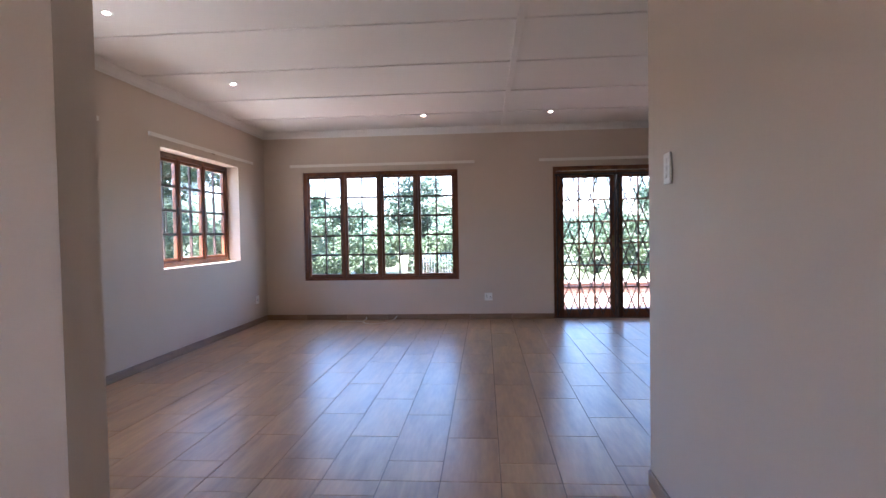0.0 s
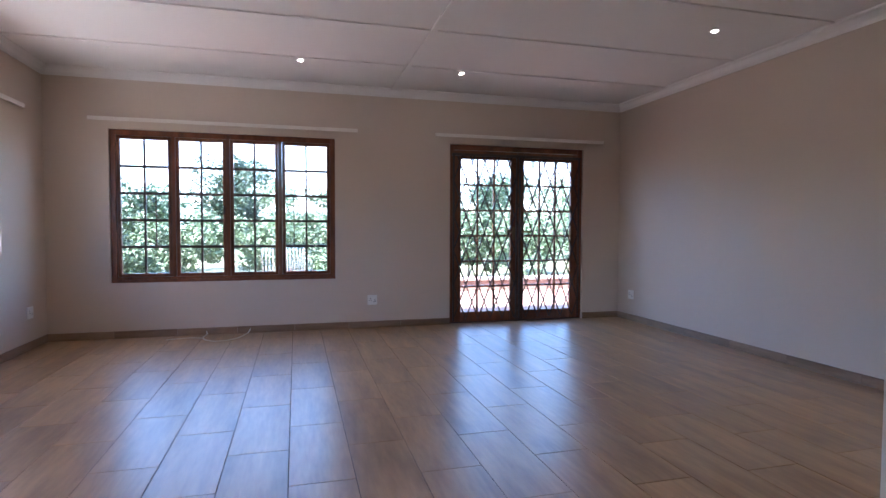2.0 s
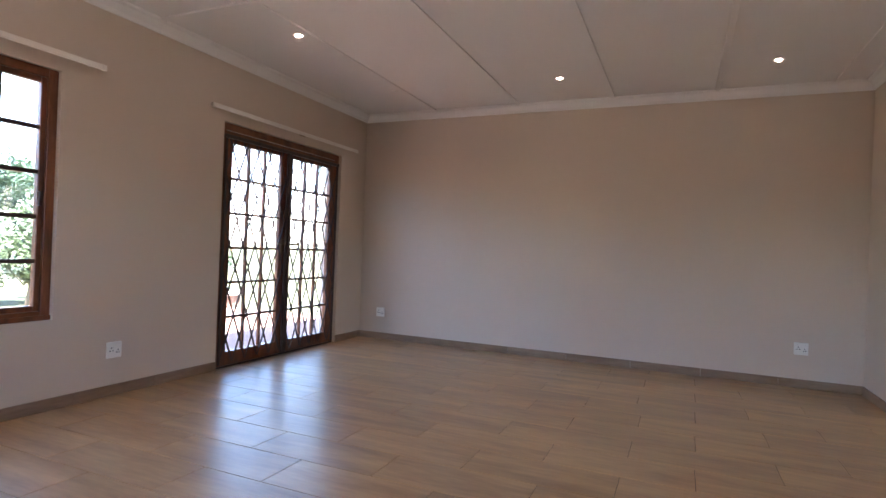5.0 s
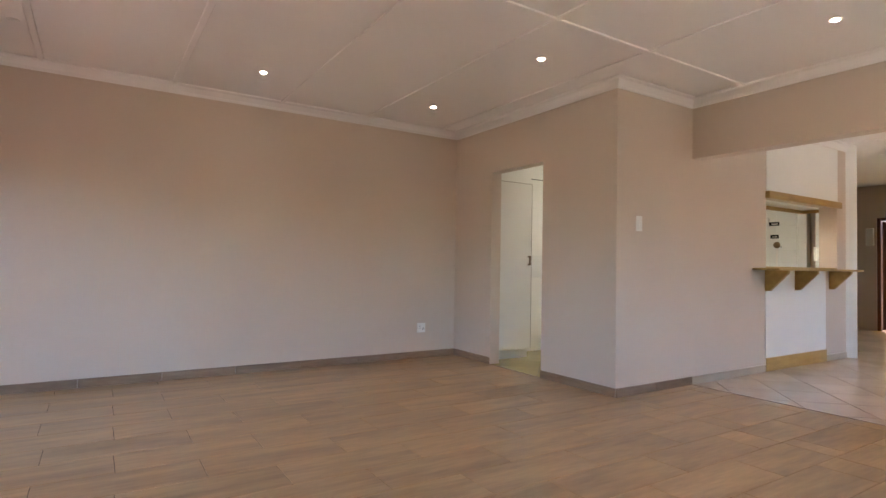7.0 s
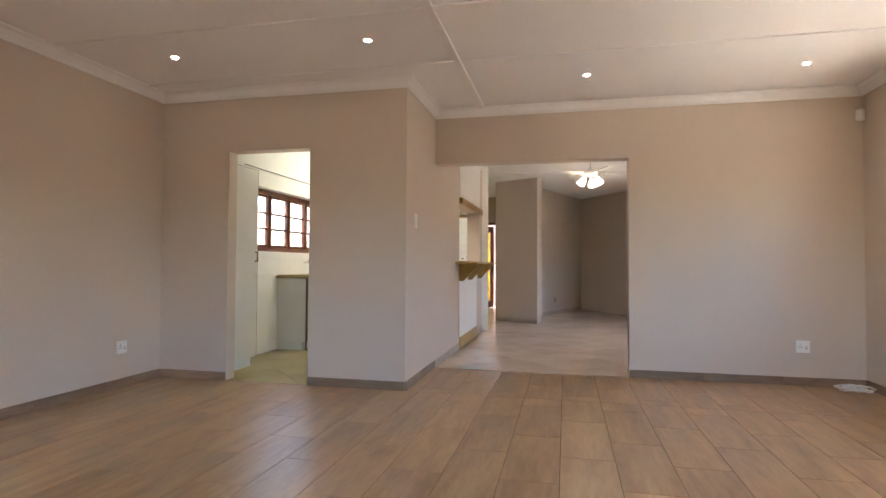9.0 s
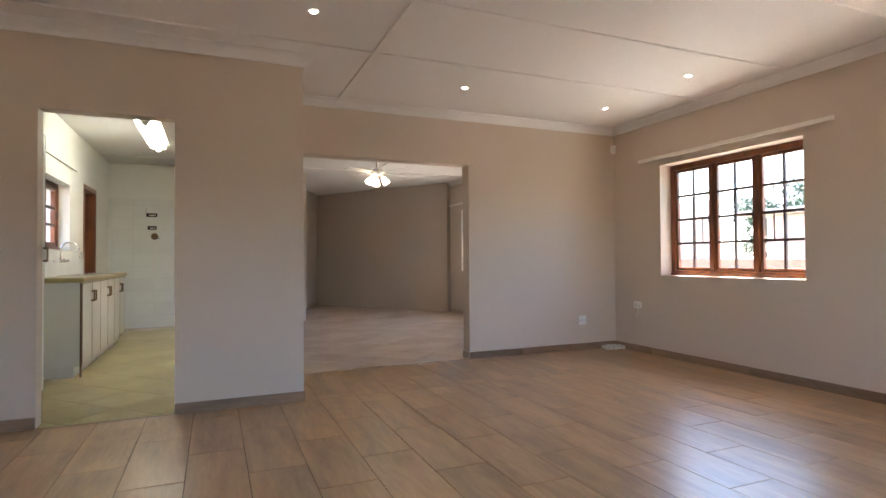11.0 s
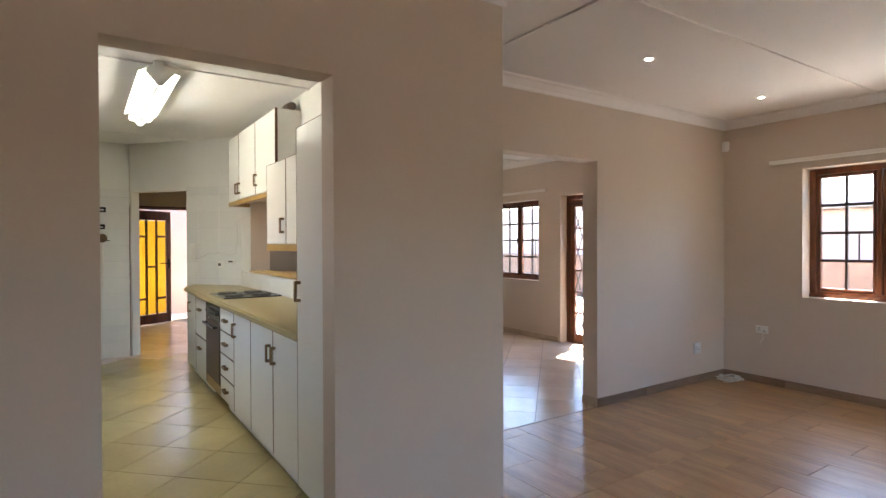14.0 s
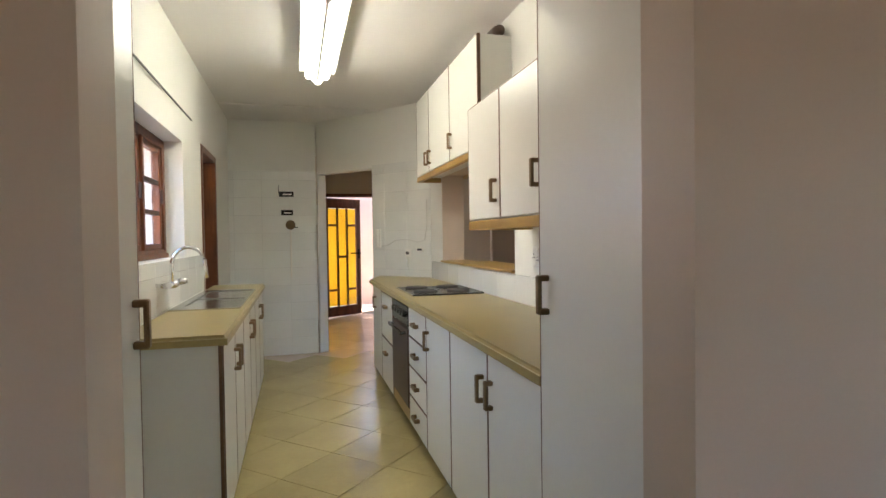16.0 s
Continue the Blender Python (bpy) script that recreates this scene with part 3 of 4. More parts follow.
# added white panel, stops the side doorway opening onto daylight
boxes("side_doorway_panel", [((XK + 0.30, -4.798, 0), (XK + 0.34, -4.002, 2.098))], WHITE_PAINT, None, 0.004)
tagged(bpy.data.objects["side_doorway_panel"], "white panel added to close off the side doorway", "door", kind="structure")


# ---- living room fittings ----
def curtain_rail(m, w):
    root = empty("curtain_rail", m)
    tagged(root, "slim cream curtain rail above a window, without curtains", "curtain rail", "curtain rails")
    boxes("rail", [((0, -0.064, -0.018), (w, -0.044, 0.016)), ((0, -0.070, -0.024), (w, -0.064, -0.014))], RAIL, root, 0.003)
    boxes("end_cap", [((-0.02, -0.066, -0.02), (0.012, -0.04, 0.016)), ((w - 0.012, -0.066, -0.02), (w + 0.02, -0.04, 0.016))], RAIL, root, 0.004)
    boxes("bracket", [((x - 0.012, -0.05, -0.008), (x + 0.012, 0, 0.008)) for x in (0.06, w / 2, w - 0.06)], RAIL, root, 0.002)
    boxes("runner", [((w / 2 + 0.03 + i * 0.02, -0.06, -0.03), (w / 2 + 0.036 + i * 0.02, -0.052, -0.014)) for i in range(4)], BRASS, root)


curtain_rail(pose(-3.48, YF, 2.19), 2.57)
curtain_rail(pose(0.01, YF, 2.19), 2.11)
curtain_rail(pose(XL, -0.55, 2.18, 0, 0, 90), 2.10)
curtain_rail(pose(XL, 2.26, 2.185, 0, 0, 90), 2.22)
curtain_rail(pose(XL, -6.0, 2.18, 0, 0, 90), 2.35)


def socket(m, w, h, switch=0):
    """A white wall plate; x along the wall, y into the wall."""
    name = "light_switch" if switch else "wall_socket"
    root = empty(name, m)
    tagged(root, "white plastic light switch plate with three rockers" if switch else "white plastic electrical socket on the wall", "switch" if switch else "socket", "" if switch else "wall sockets")
    boxes("plate", [((-w / 2, -0.012, -h / 2), (w / 2, 0, h / 2))], PLASTIC, root, 0.004)
    if switch:
        boxes("rocker", [((-0.012, -0.018, z - 0.011), (0.012, -0.011, z + 0.011)) for z in (-0.03, 0.0, 0.03)], PLASTIC, root, 0.002)
    else:
        boxes("slot", [((x - 0.004, -0.0128, z - 0.004), (x + 0.004, -0.0115, z + 0.004)) for x, z in ((-0.022, 0.015), (-0.032, -0.005), (-0.012, -0.005), (0.026, -0.002), (0.018, -0.018), (0.034, -0.018))], SLOT, root)
        boxes("rocker", [((x, -0.016, 0.022), (x + 0.014, -0.011, 0.038)) for x in (-0.035, 0.022)], PLASTIC, root, 0.002)


socket(pose(-0.725, YF, 0.315), 0.11, 0.11)
socket(pose(XR, 4.71, 0.32, 0, 0, -90), 0.11, 0.11)
socket(pose(XR, 0.46, 0.345, 0, 0, -90), 0.11, 0.11)
socket(pose(-3.40, YB, 0.35, 0, 0, 180), 0.11, 0.11)
socket(pose(XL, -0.66, 0.54, 0, 0, 90), 0.12, 0.075)
socket(pose(XL, 4.64, 0.34, 0, 0, 90), 0.11, 0.11)
socket(pose(0, -0.28, 1.46, 0, 0, -90), 0.075, 0.13, 1)
socket(pose(-1.1, -7.55, 0.32, 0, 0, -68), 0.08, 0.08)
socket(pose(-3.72, -6.33, 0.32, 0, 0, 124), 0.1, 0.1)
socket(pose(0.20, -2.06, 1.21, 0, 0, 90), 0.075, 0.11)

pir = empty("motion_detector", pose(XL + 0.002, YB + 0.002, 2.41, 0, 0, 135))
tagged(pir, "small white plastic alarm sensor in the wall corner", "alarm sensor")
boxes("housing", [((-0.03, -0.075, -0.05), (0.03, -0.015, 0.05))], PLASTIC, pir, 0.01)
boxes("lens", [((-0.02, -0.08, -0.04), (0.02, -0.073, 0.0))], PLASTIC, pir, 0.003)


def downlight(x, y, lit):
    root = empty("downlight", pose(x, y, H))
    tagged(root, "recessed round ceiling downlight, " + ("lit" if lit else "unlit"), "downlight", "ceiling downlights")
    bm = bmesh.new()
    prev = None
    for r, z in ((0.038, 0.0), (0.036, -0.004), (0.029, -0.005), (0.0205, -0.001)):
        ring = [bm.verts.new((r * math.cos(a), r * math.sin(a), z)) for a in [2 * math.pi * k / 24 for k in range(24)]]
        if prev:
            for k in range(24):
                bm.faces.new((prev[k], prev[(k + 1) % 24], ring[(k + 1) % 24], ring[k]))
        prev = ring
    put("ring", mesh_of(bm, "ring", PLASTIC, True), root)
    bm = bmesh.new()
    bmesh.ops.create_cone(bm, cap_ends=True, segments=20, radius1=0.019, radius2=0.019, depth=0.003, matrix=Matrix.Translation((0, 0, -0.0035)))
    put("bulb", mesh_of(bm, "bulb", SPOT_ON if lit else DIFFUSER), root)


for x, y, on in ((-3.18, -0.32, 1), (-1.50, -0.24, 1), (-3.18, 0.78, 1), (0.055, 0.815, 1), (1.64, 0.815, 1), (-3.14, 2.48, 1), (1.62, 2.51, 1),
                 (-3.12, 4.22, 0), (-1.50, 4.15, 1), (0.06, 4.17, 1), (1.57, 4.17, 0)):
    downlight(x, y, on)

bm = bmesh.new()
pts = []
for i in range(140):
    a = i * 0.26
    r = 0.085 + 0.03 * math.sin(i * 0.37) + 0.012 * math.sin(i * 1.7)
    pts.append((r * 1.25 * math.cos(a), r * math.sin(a), 0.006 + 0.028 * abs(math.sin(i * 0.21)) + i * 0.0001))
rod_bm(bm, pts, 0.0045, 6)
tagged(put("cable_coil", mesh_of(bm, "cable_coil", PLASTIC, True), None, pose(-3.74, -0.90, 0.0)), "loose coil of white cable on the floor", "cable")
bm = bmesh.new()
rod_bm(bm, [(-2.80, 4.80, .004), (-2.70, 4.83, .004), (-2.58, 4.86, .004), (-2.46, 4.80, .004), (-2.41, 4.68, .004), (-2.33, 4.61, .004), (-2.22, 4.63, .004), (-2.13, 4.72, .004),
            (-2.08, 4.86, .004), (-2.04, 4.94, .02), (-2.02, 4.985, .05)], 0.004, 6)
rod_bm(bm, [(-2.46, 4.98, .04), (-2.44, 4.95, .02), (-2.47, 4.85, .005), (-2.44, 4.70, .009), (-2.38, 4.63, .009), (-2.36, 4.60, .009)], 0.004, 6)
tagged(put("loose_cable", mesh_of(bm, "loose_cable", PLASTIC, True)), "loose white cable lying on the floor by the wall", "cable")
bm = bmesh.new()
rod_bm(bm, [(XL + 0.012, -0.65, 0.50), (XL + 0.02, -0.64, 0.45), (XL + 0.015, -0.67, 0.42), (XL + 0.02, -0.66, 0.40)], 0.003, 6)
tagged(put("short_cable", mesh_of(bm, "short_cable", PLASTIC, True)), "short grey cable end hanging under the socket", "cable")

# ---- serving hatch ----
hatch = empty("serving_hatch", pose(0, -3.22, 0))
tagged(hatch, "white panelled serving hatch with a wooden shelf on brackets", "serving hatch")
boxes("panel", [((-0.008, -0.52, 0.145), (-0.001, 0.86, 1.075)), ((-0.008, -0.84, 1.93), (-0.001, 0.84, H - 0.09))], WHITE_PAINT, hatch, 0.002)
boxes("shelf", [((-0.27, -0.86, 1.078), (-0.003, 1.12, 1.10)), ((0.0, -0.838, 1.101), (0.225, 0.838, 1.118))], PINE, hatch, 0.005)
boxes("kick_board", [((-0.018, -0.52, 0.002), (-0.0125, 0.86, 0.144))], PINE, hatch, 0.002)
boxes("top_rail", [((-0.05, -0.86, 1.85), (-0.001, 0.86, 1.925))], PINE, hatch, 0.005)
for y in (-0.62, 0.22, 0.86):
    bm = bmesh.new()
    f1 = [bm.verts.new((x, y - 0.02, z)) for x, z in ((-0.009, 1.077), (-0.24, 1.077), (-0.24, 1.05), (-0.06, 0.86), (-0.009, 0.86))]
    f2 = [bm.verts.new((v.co.x, y + 0.02, v.co.z)) for v in f1]
    bm.faces.new(f1), bm.faces.new(f2[::-1])
    for i in range(5):
        bm.faces.new((f1[i], f1[(i + 1) % 5], f2[(i + 1) % 5], f2[i]))
    put("bracket", mesh_of(bm, "bracket", PINE), hatch)

aerial = empty("aerial_outlet", pose(-3.62, -6.518, 0.42, 0, 0, 124))
tagged(aerial, "small dark cable outlet with two loose ends on the wall", "cable outlet")
boxes("plate", [((-0.012, -0.008, -0.04), (0.0, 0.002, 0.05)), ((-0.055, -0.006, 0.035), (0.05, 0.001, 0.05))], SLOT, aerial, 0.002)
rod("cable_end", [(0.04, 0.0, 0.03), (0.03, -0.03, 0.0), (0.045, -0.04, -0.04)], 0.005, SLOT, aerial, 6)

# ---- ceiling fan ----
fan = empty("ceiling_fan", pose(-1.69, -3.85, H))
tagged(fan, "white ceiling fan with lamp shades given an added glow, at rest", "ceiling fan")
rod("stem", [(0, 0, 0), (0, 0, -0.2)], 0.014, PLASTIC, fan)
rod("canopy", [(0, 0, -0.001), (0, 0, -0.03), (0, 0, -0.06)], [0.06, 0.055, 0.02], PLASTIC, fan, 18)
rod("motor", [(0, 0, -0.18), (0, 0, -0.20), (0, 0, -0.26), (0, 0, -0.29)], [0.05, 0.095, 0.095, 0.05], PLASTIC, fan, 20)
for k in range(4):
    bm = bmesh.new()
    mm = pose(0, 0, -0.24, 0, 0, 25 + 90 * k) @ pose(0, 0, 0, 10, 0, 0)
    r = bmesh.ops.create_cube(bm, size=1.0, matrix=mm @ Matrix.Translation((0.36, 0, 0)) @ Matrix.Diagonal((0.46, 0.12, 0.008, 1)))
    put("blade", mesh_of(bm, "blade", PLASTIC), fan)
for k in range(3):
    bm = bmesh.new()
    a = math.radians(120 * k + 20)
    c = Vector((0.11 * math.cos(a), 0.11 * math.sin(a), -0.34))
    o = Vector((0.05 * math.cos(a), 0.05 * math.sin(a), -0.07))
    rod_bm(bm, [c - o * 0.4, c, c + o * 0.5, c + o], [0.018, 0.04, 0.05, 0.06], 14)
    put("shade", mesh_of(bm, "shade", SHADE_GLOW, True), fan)


# ---- kitchen ----
def pull_mesh():
    bm = bmesh.new()
    add_box(bm, (-0.012, 0, -0.055), (0.012, 0.03, -0.038), 0.003)
    add_box(bm, (-0.012, 0, 0.038), (0.012, 0.03, 0.055), 0.003)
    add_box(bm, (-0.012, 0.022, -0.055), (0.012, 0.034, 0.055), 0.004)
    return mesh_of(bm, "handle", BRASS)


PULL = pull_mesh()


def cabinet(name, label, x0, x1, y0, y1, z0, z1, face, doors, group, plinth=True, edge=True):
    """A white unit with doors on the face at x1; doors: (y0, y1, z0, z1, handle_y, handle_z, flat)."""
    root = empty(name, pose(min(x0, x1), (y0 + y1) / 2, z0))
    tagged(root, label, "cabinet", group)
    inv = root.matrix_basis.inverted()
    s = 1 if x1 > x0 else -1
    base = z0 + (0.10 if plinth else 0)
    body = boxes("body", [((x0, y0, base), (x1, y1, z1))], MELAMINE, root, 0.002)
    body.matrix_basis = inv
    if plinth:
        boxes("plinth", [((x0, y0, z0), (x1 - s * 0.05, y1, base - 0.001))], MELAMINE, root).matrix_basis = inv
    for a, b, c, d, hy, hz, flat in doors:
        g = 0.0035
        door = boxes("door", [((x1 + s * 0.002, a + g, c + g), (x1 + s * 0.018, b - g, d - g))], MELAMINE, root, 0.002)
        door.matrix_basis = inv
        if edge:
            boxes("edging", [((x1 + s * 0.0025, a + g - 0.001, c + g), (x1 + s * 0.0188, a + g + 0.0035, d - g)), ((x1 + s * 0.0025, b - g - 0.0035, c + g), (x1 + s * 0.0188, b - g + 0.001, d - g)),
                             ((x1 + s * 0.0025, a + g + 0.0036, d - g - 0.003), (x1 + s * 0.0188, b - g - 0.0036, d - g + 0.001))], EDGE, door)
        rot = -90 if s > 0 else 90
        put("handle", PULL, door, pose(x1 + s * 0.018, hy, hz, 90 if flat else 0, 0, 0) @ pose(0, 0, 0, 0, 0, rot) if not flat else pose(x1 + s * 0.018, hy, hz) @ pose(0, 0, 0, 0, 0, rot) @ pose(0, 0, 0, 0, 90, 0))
    return root


CT = 0.93
lining = boxes("kitchen_lining", [((0.2008, -4.49, CT), (0.2025, -4.065, H - 0.002)), ((0.2008, -2.375, CT), (0.2025, -0.76, H - 0.002)), ((0.2008, -4.065, 1.882), (0.2025, -2.375, H - 0.002))], WHITE_PAINT)
tagged(lining, "white painted inner face of the kitchen wall", "wall", kind="structure")
W = "white melamine kitchen base unit with brown edging"
cabinet("base_cabinet", W, 0.205, 0.76, -1.80, -0.757, 0, 0.885, 1, [(-1.27, -0.78, 0.11, 0.88, -1.22, 0.73, 0), (-1.80, -1.27, 0.11, 0.88, -1.32, 0.73, 0)], "kitchen base units")
cabinet("base_cabinet", W, 0.205, 0.76, -2.30, -1.802, 0, 0.885, 1, [(-2.30, -1.80, 0.11, 0.88, -2.24, 0.75, 0)], "kitchen base units")
cabinet("drawer_unit", "white melamine drawer unit with four drawers", 0.205, 0.76, -2.80, -2.302, 0, 0.885, 1,
        [(-2.80, -2.30, z, z + 0.19, -2.55, z + 0.10, 1) for z in (0.115, 0.306, 0.497, 0.688)], "kitchen base units")
cabinet("drawer_unit", "white melamine unit with two deep drawers", 0.205, 0.76, -3.98, -3.422, 0, 0.885, 1,
        [(-3.98, -3.42, z, z + 0.375, -3.70, z + 0.27, 1) for z in (0.115, 0.495)], "kitchen base units")
cabinet("base_cabinet", W, 0.205, 0.76, -4.50, -3.982, 0, 0.885, 1, [(-4.50, -3.98, 0.11, 0.88, -4.30, 0.74, 0)], "kitchen base units")
oven = empty("oven", pose(0.21, -3.11, 0))
tagged(oven, "dark brown built-in oven under the worktop", "oven")
boxes("body", [((0, -0.309, 0.10), (0.545, 0.308, 0.885))], OVEN, oven, 0.003)
boxes("oven_door", [((0.547, -0.295, 0.20), (0.575, 0.295, 0.72))], OVEN, oven, 0.006)
boxes("control_panel", [((0.547, -0.295, 0.735), (0.57, 0.295, 0.87))], BLACK, oven, 0.004)
boxes("handle", [((0.60, -0.25, 0.68), (0.615, 0.25, 0.70)), ((0.573, -0.24, 0.682), (0.602, -0.22, 0.698)), ((0.573, 0.22, 0.682), (0.602, 0.24, 0.698))], BLACK, oven, 0.003)
for y in (-0.2, -0.1, 0.0, 0.1, 0.2):
    bm = bmesh.new()
    bmesh.ops.create_cone(bm, cap_ends=True, segments=14, radius1=0.02, radius2=0.016, depth=0.022, matrix=Matrix.Translation((0.58, y, 0.81)) @ Euler((0, radians(90), 0)).to_matrix().to_4x4())
    put("knob", mesh_of(bm, "knob", BLACK), oven)
boxes("lower_trim", [((0.547, -0.3, 0.11), (0.566, 0.3, 0.19))], PINE, oven, 0.003)


def worktop(name, pts, edge, label):
    """A laminate top from a plan outline, with a rolled front."""
    bm = bmesh.new()
    lo = [bm.verts.new((x, y, CT - 0.042)) for x, y in pts]
    hi = [bm.verts.new((x, y, CT)) for x, y in pts]
    bm.faces.new(lo[::-1]), bm.faces.new(hi)
    n = len(pts)
    for i in range(n):
        bm.faces.new((lo[i], lo[(i + 1) % n], hi[(i + 1) % n], hi[i]))
    es = [e for e in bm.edges if all(v.co.z > CT - 0.001 for v in e.verts)]
    bmesh.ops.bevel(bm, geom=es, offset=0.014, segments=3, affect="EDGES")
    tagged(put(name, mesh_of(bm, name, LAMINATE)), label, "worktop")


worktop("worktop", [(0.203, -0.757), (0.203, -4.53), (0.63, -5.04), (0.80, -4.62), (0.80, -0.757)], 0, "olive-brown laminate worktop on white units")
worktop("worktop", [(1.76, -1.72), (1.76, -4.46), (XK - 0.003, -4.46), (XK - 0.003, -1.72)], 0, "olive-brown laminate sink worktop")
hob = empty("hob", pose(0.48, -3.2, CT))
tagged(hob, "black four-plate electric hob set in the worktop", "hob")
boxes("plate_glass", [((-0.25, -0.30, 0.0005), (0.25, 0.32, 0.010))], BLACK, hob, 0.003)
for x in (-0.12, 0.12):
    for y in (-0.16, 0.14):
        bm = bmesh.new()
        bmesh.ops.create_cone(bm, cap_ends=True, segments=24, radius1=0.085, radius2=0.08, depth=0.012, matrix=Matrix.Translation((x, y, 0.017)))
        put("hot_plate", mesh_of(bm, "hot_plate", SLOT), hob)
boxes("trim", [((-0.255, -0.305, 0.0003), (-0.25, 0.325, 0.012)), ((0.25, -0.305, 0.0003), (0.255, 0.325, 0.012)), ((-0.03, -0.02, 0.0104), (0.03, 0.03, 0.013))], INOX, hob)

U = "white melamine wall cabinet with brown edging"
cabinet("wall_cabinet", U, 0.203, 0.405, -4.09, -2.39, 1.86, 2.53, 1, [(-3.01, -2.39, 1.86, 2.53, -2.96, 1.99, 0), (-3.63, -3.01, 1.86, 2.53, -3.58, 1.97, 0), (-4.09, -3.63, 1.86, 2.53, -3.68, 1.97, 0)], "kitchen wall cabinets", False)
cabinet("wall_cabinet", U, 0.203, 0.55, -2.13, -0.757, 1.41, 2.01, 1, [(-1.20, -0.757, 1.41, 2.01, -1.15, 1.57, 0), (-1.66, -1.20, 1.41, 2.01, -1.25, 1.57, 0), (-2.13, -1.66, 1.41, 2.01, -1.71, 1.54, 0)], "kitchen wall cabinets", False)
boxes("light_pelmet", [((0.385, -4.09, 1.815), (0.425, -2.39, 1.857)), ((0.205, -4.09, 1.815), (0.385, -4.06, 1.857)), ((0.205, -2.42, 1.815), (0.385, -2.39, 1.857))], PINE, None, 0.004)
tagged(bpy.data.objects["light_pelmet"], "varnished pine pelmet under the wall cabinets", "pelmet", "pelmets")
p2 = boxes("light_pelmet", [((0.53, -2.13, 1.36), (0.57, -0.757, 1.407)), ((0.205, -2.13, 1.36), (0.53, -2.10, 1.407))], PINE, None, 0.004)
tagged(p2, "varnished pine pelmet under the wall cabinets", "pelmet", "pelmets")
boxes("side_edging", [((0.404, -2.389, 1.86), (0.424, -2.384, 2.53))], EDGE, None)
tagged(bpy.data.objects["side_edging"], "brown edging strip on the cabinet side", "edging", kind="structure")
cabinet("tall_cabinet", "tall white melamine cupboard beside the doorway", 0.203, 0.78, -0.755, -0.14, 0, 2.04, 1, [(-0.755, -0.14, 0.11, 2.03, -0.70, 1.16, 0)], "tall cupboards")
cabinet("tall_cabinet", "tall white melamine cupboard beside the doorway", XK - 0.003, 1.845, -0.70, -0.14, 0, 2.06, -1, [(-0.70, -0.14, 0.11, 2.05, -0.65, 1.14, 0)], "tall cupboards")
S = "white melamine sink unit with brown edging"
ys = [-1.76, -2.205, -2.65, -3.095, -3.54, -3.985, -4.43]
for a, b, c in zip(ys[0::2], ys[1::2], ys[2::2]):
    cabinet("sink_cabinet", S, XK - 0.003, 1.80, c + 0.001, a - 0.001, 0, 0.885, -1, [(b, a, 0.11, 0.88, b + 0.05, 0.74, 0), (c, b, 0.11, 0.88, b - 0.05, 0.74, 0)], "sink units")
boxes("end_panel", [((1.785, -1.758, 0.0), (1.80, -1.742, 0.885))], EDGE, None, 0.002)
tagged(bpy.data.objects["end_panel"], "dark brown edge of the sink unit's end panel", "end panel", kind="structure")

sink = empty("sink", pose(1.985, -3.25, CT))
tagged(sink, "stainless steel double-bowl sink in the worktop", "sink")
bm = bmesh.new()
for a, b in (((-0.19, -0.62, 0.0005), (-0.17, 0.62, 0.008)), ((0.14, -0.62, 0.0005), (0.19, 0.62, 0.008)), ((-0.17, -0.62, 0.0005), (0.14, -0.57, 0.008)),
             ((-0.17, -0.02, 0.0005), (0.14, 0.03, 0.008)), ((-0.17, 0.45, 0.0005), (0.14, 0.62, 0.008))):
    add_box(bm, a, b)
put("rim", mesh_of(bm, "rim", INOX), sink)
bm = bmesh.new()
for y0, y1 in ((-0.57, -0.02), (0.03, 0.45)):
    add_box(bm, (-0.17, y0, 0.0007), (0.14, y1, 0.0015))
    for a, b in (((-0.17, y0, 0.0015), (-0.165, y1, 0.007)), ((0.135, y0, 0.0015), (0.14, y1, 0.007))):
        add_box(bm, a, b)
put("bowl", mesh_of(bm, "bowl", INOX), sink)
tap = empty("tap", pose(XK - 0.012, -2.52, 1.09))
tagged(tap, "chrome wall-mounted swan-neck kitchen mixer tap", "tap")
rod("bridge", [(-0.05, -0.11, 0), (-0.05, 0.11, 0)], 0.014, CHROME, tap)
rod("inlet", [(0, -0.08, 0), (-0.05, -0.08, 0)], 0.012, CHROME, tap)
rod("inlet", [(0, 0.08, 0), (-0.05, 0.08, 0)], 0.012, CHROME, tap)
rod("handle", [(-0.05, -0.10, 0), (-0.10, -0.12, 0.01), (-0.115, -0.125, 0.01)], [0.018, 0.02, 0.012], CHROME, tap)
rod("handle", [(-0.05, 0.10, 0), (-0.10, 0.12, 0.01), (-0.115, 0.125, 0.01)], [0.018, 0.02, 0.012], CHROME, tap)
rod("spout", [(-0.06, 0, 0.0), (-0.06, 0, 0.10)] + [(-0.06 - 0.085 + 0.085 * math.cos(a), 0, 0.10 + 0.10 * math.sin(a)) for a in [math.pi * k / 10 for k in range(1, 10)]] + [(-0.23, 0, 0.08), (-0.235, 0, 0.03)], 0.010, CHROME, tap)

lamp = empty("fluorescent_lamp", pose(1.30, -2.82, H))
tagged(lamp, "white two-tube fluorescent ceiling lamp with a V-shaped spine, lit", "ceiling lamp")
bm = bmesh.new()
prof = [(-0.132, -0.086), (-0.128, -0.090), (-0.045, -0.060), (-0.008, -0.150), (0.008, -0.150), (0.045, -0.060), (0.128, -0.090), (0.132, -0.086), (0.05, -0.04), (-0.05, -0.04)]
f1 = [bm.verts.new((x, -0.74, z)) for x, z in prof]
f2 = [bm.verts.new((x, 0.74, z)) for x, z in prof]
bm.faces.new(f1), bm.faces.new(f2[::-1])
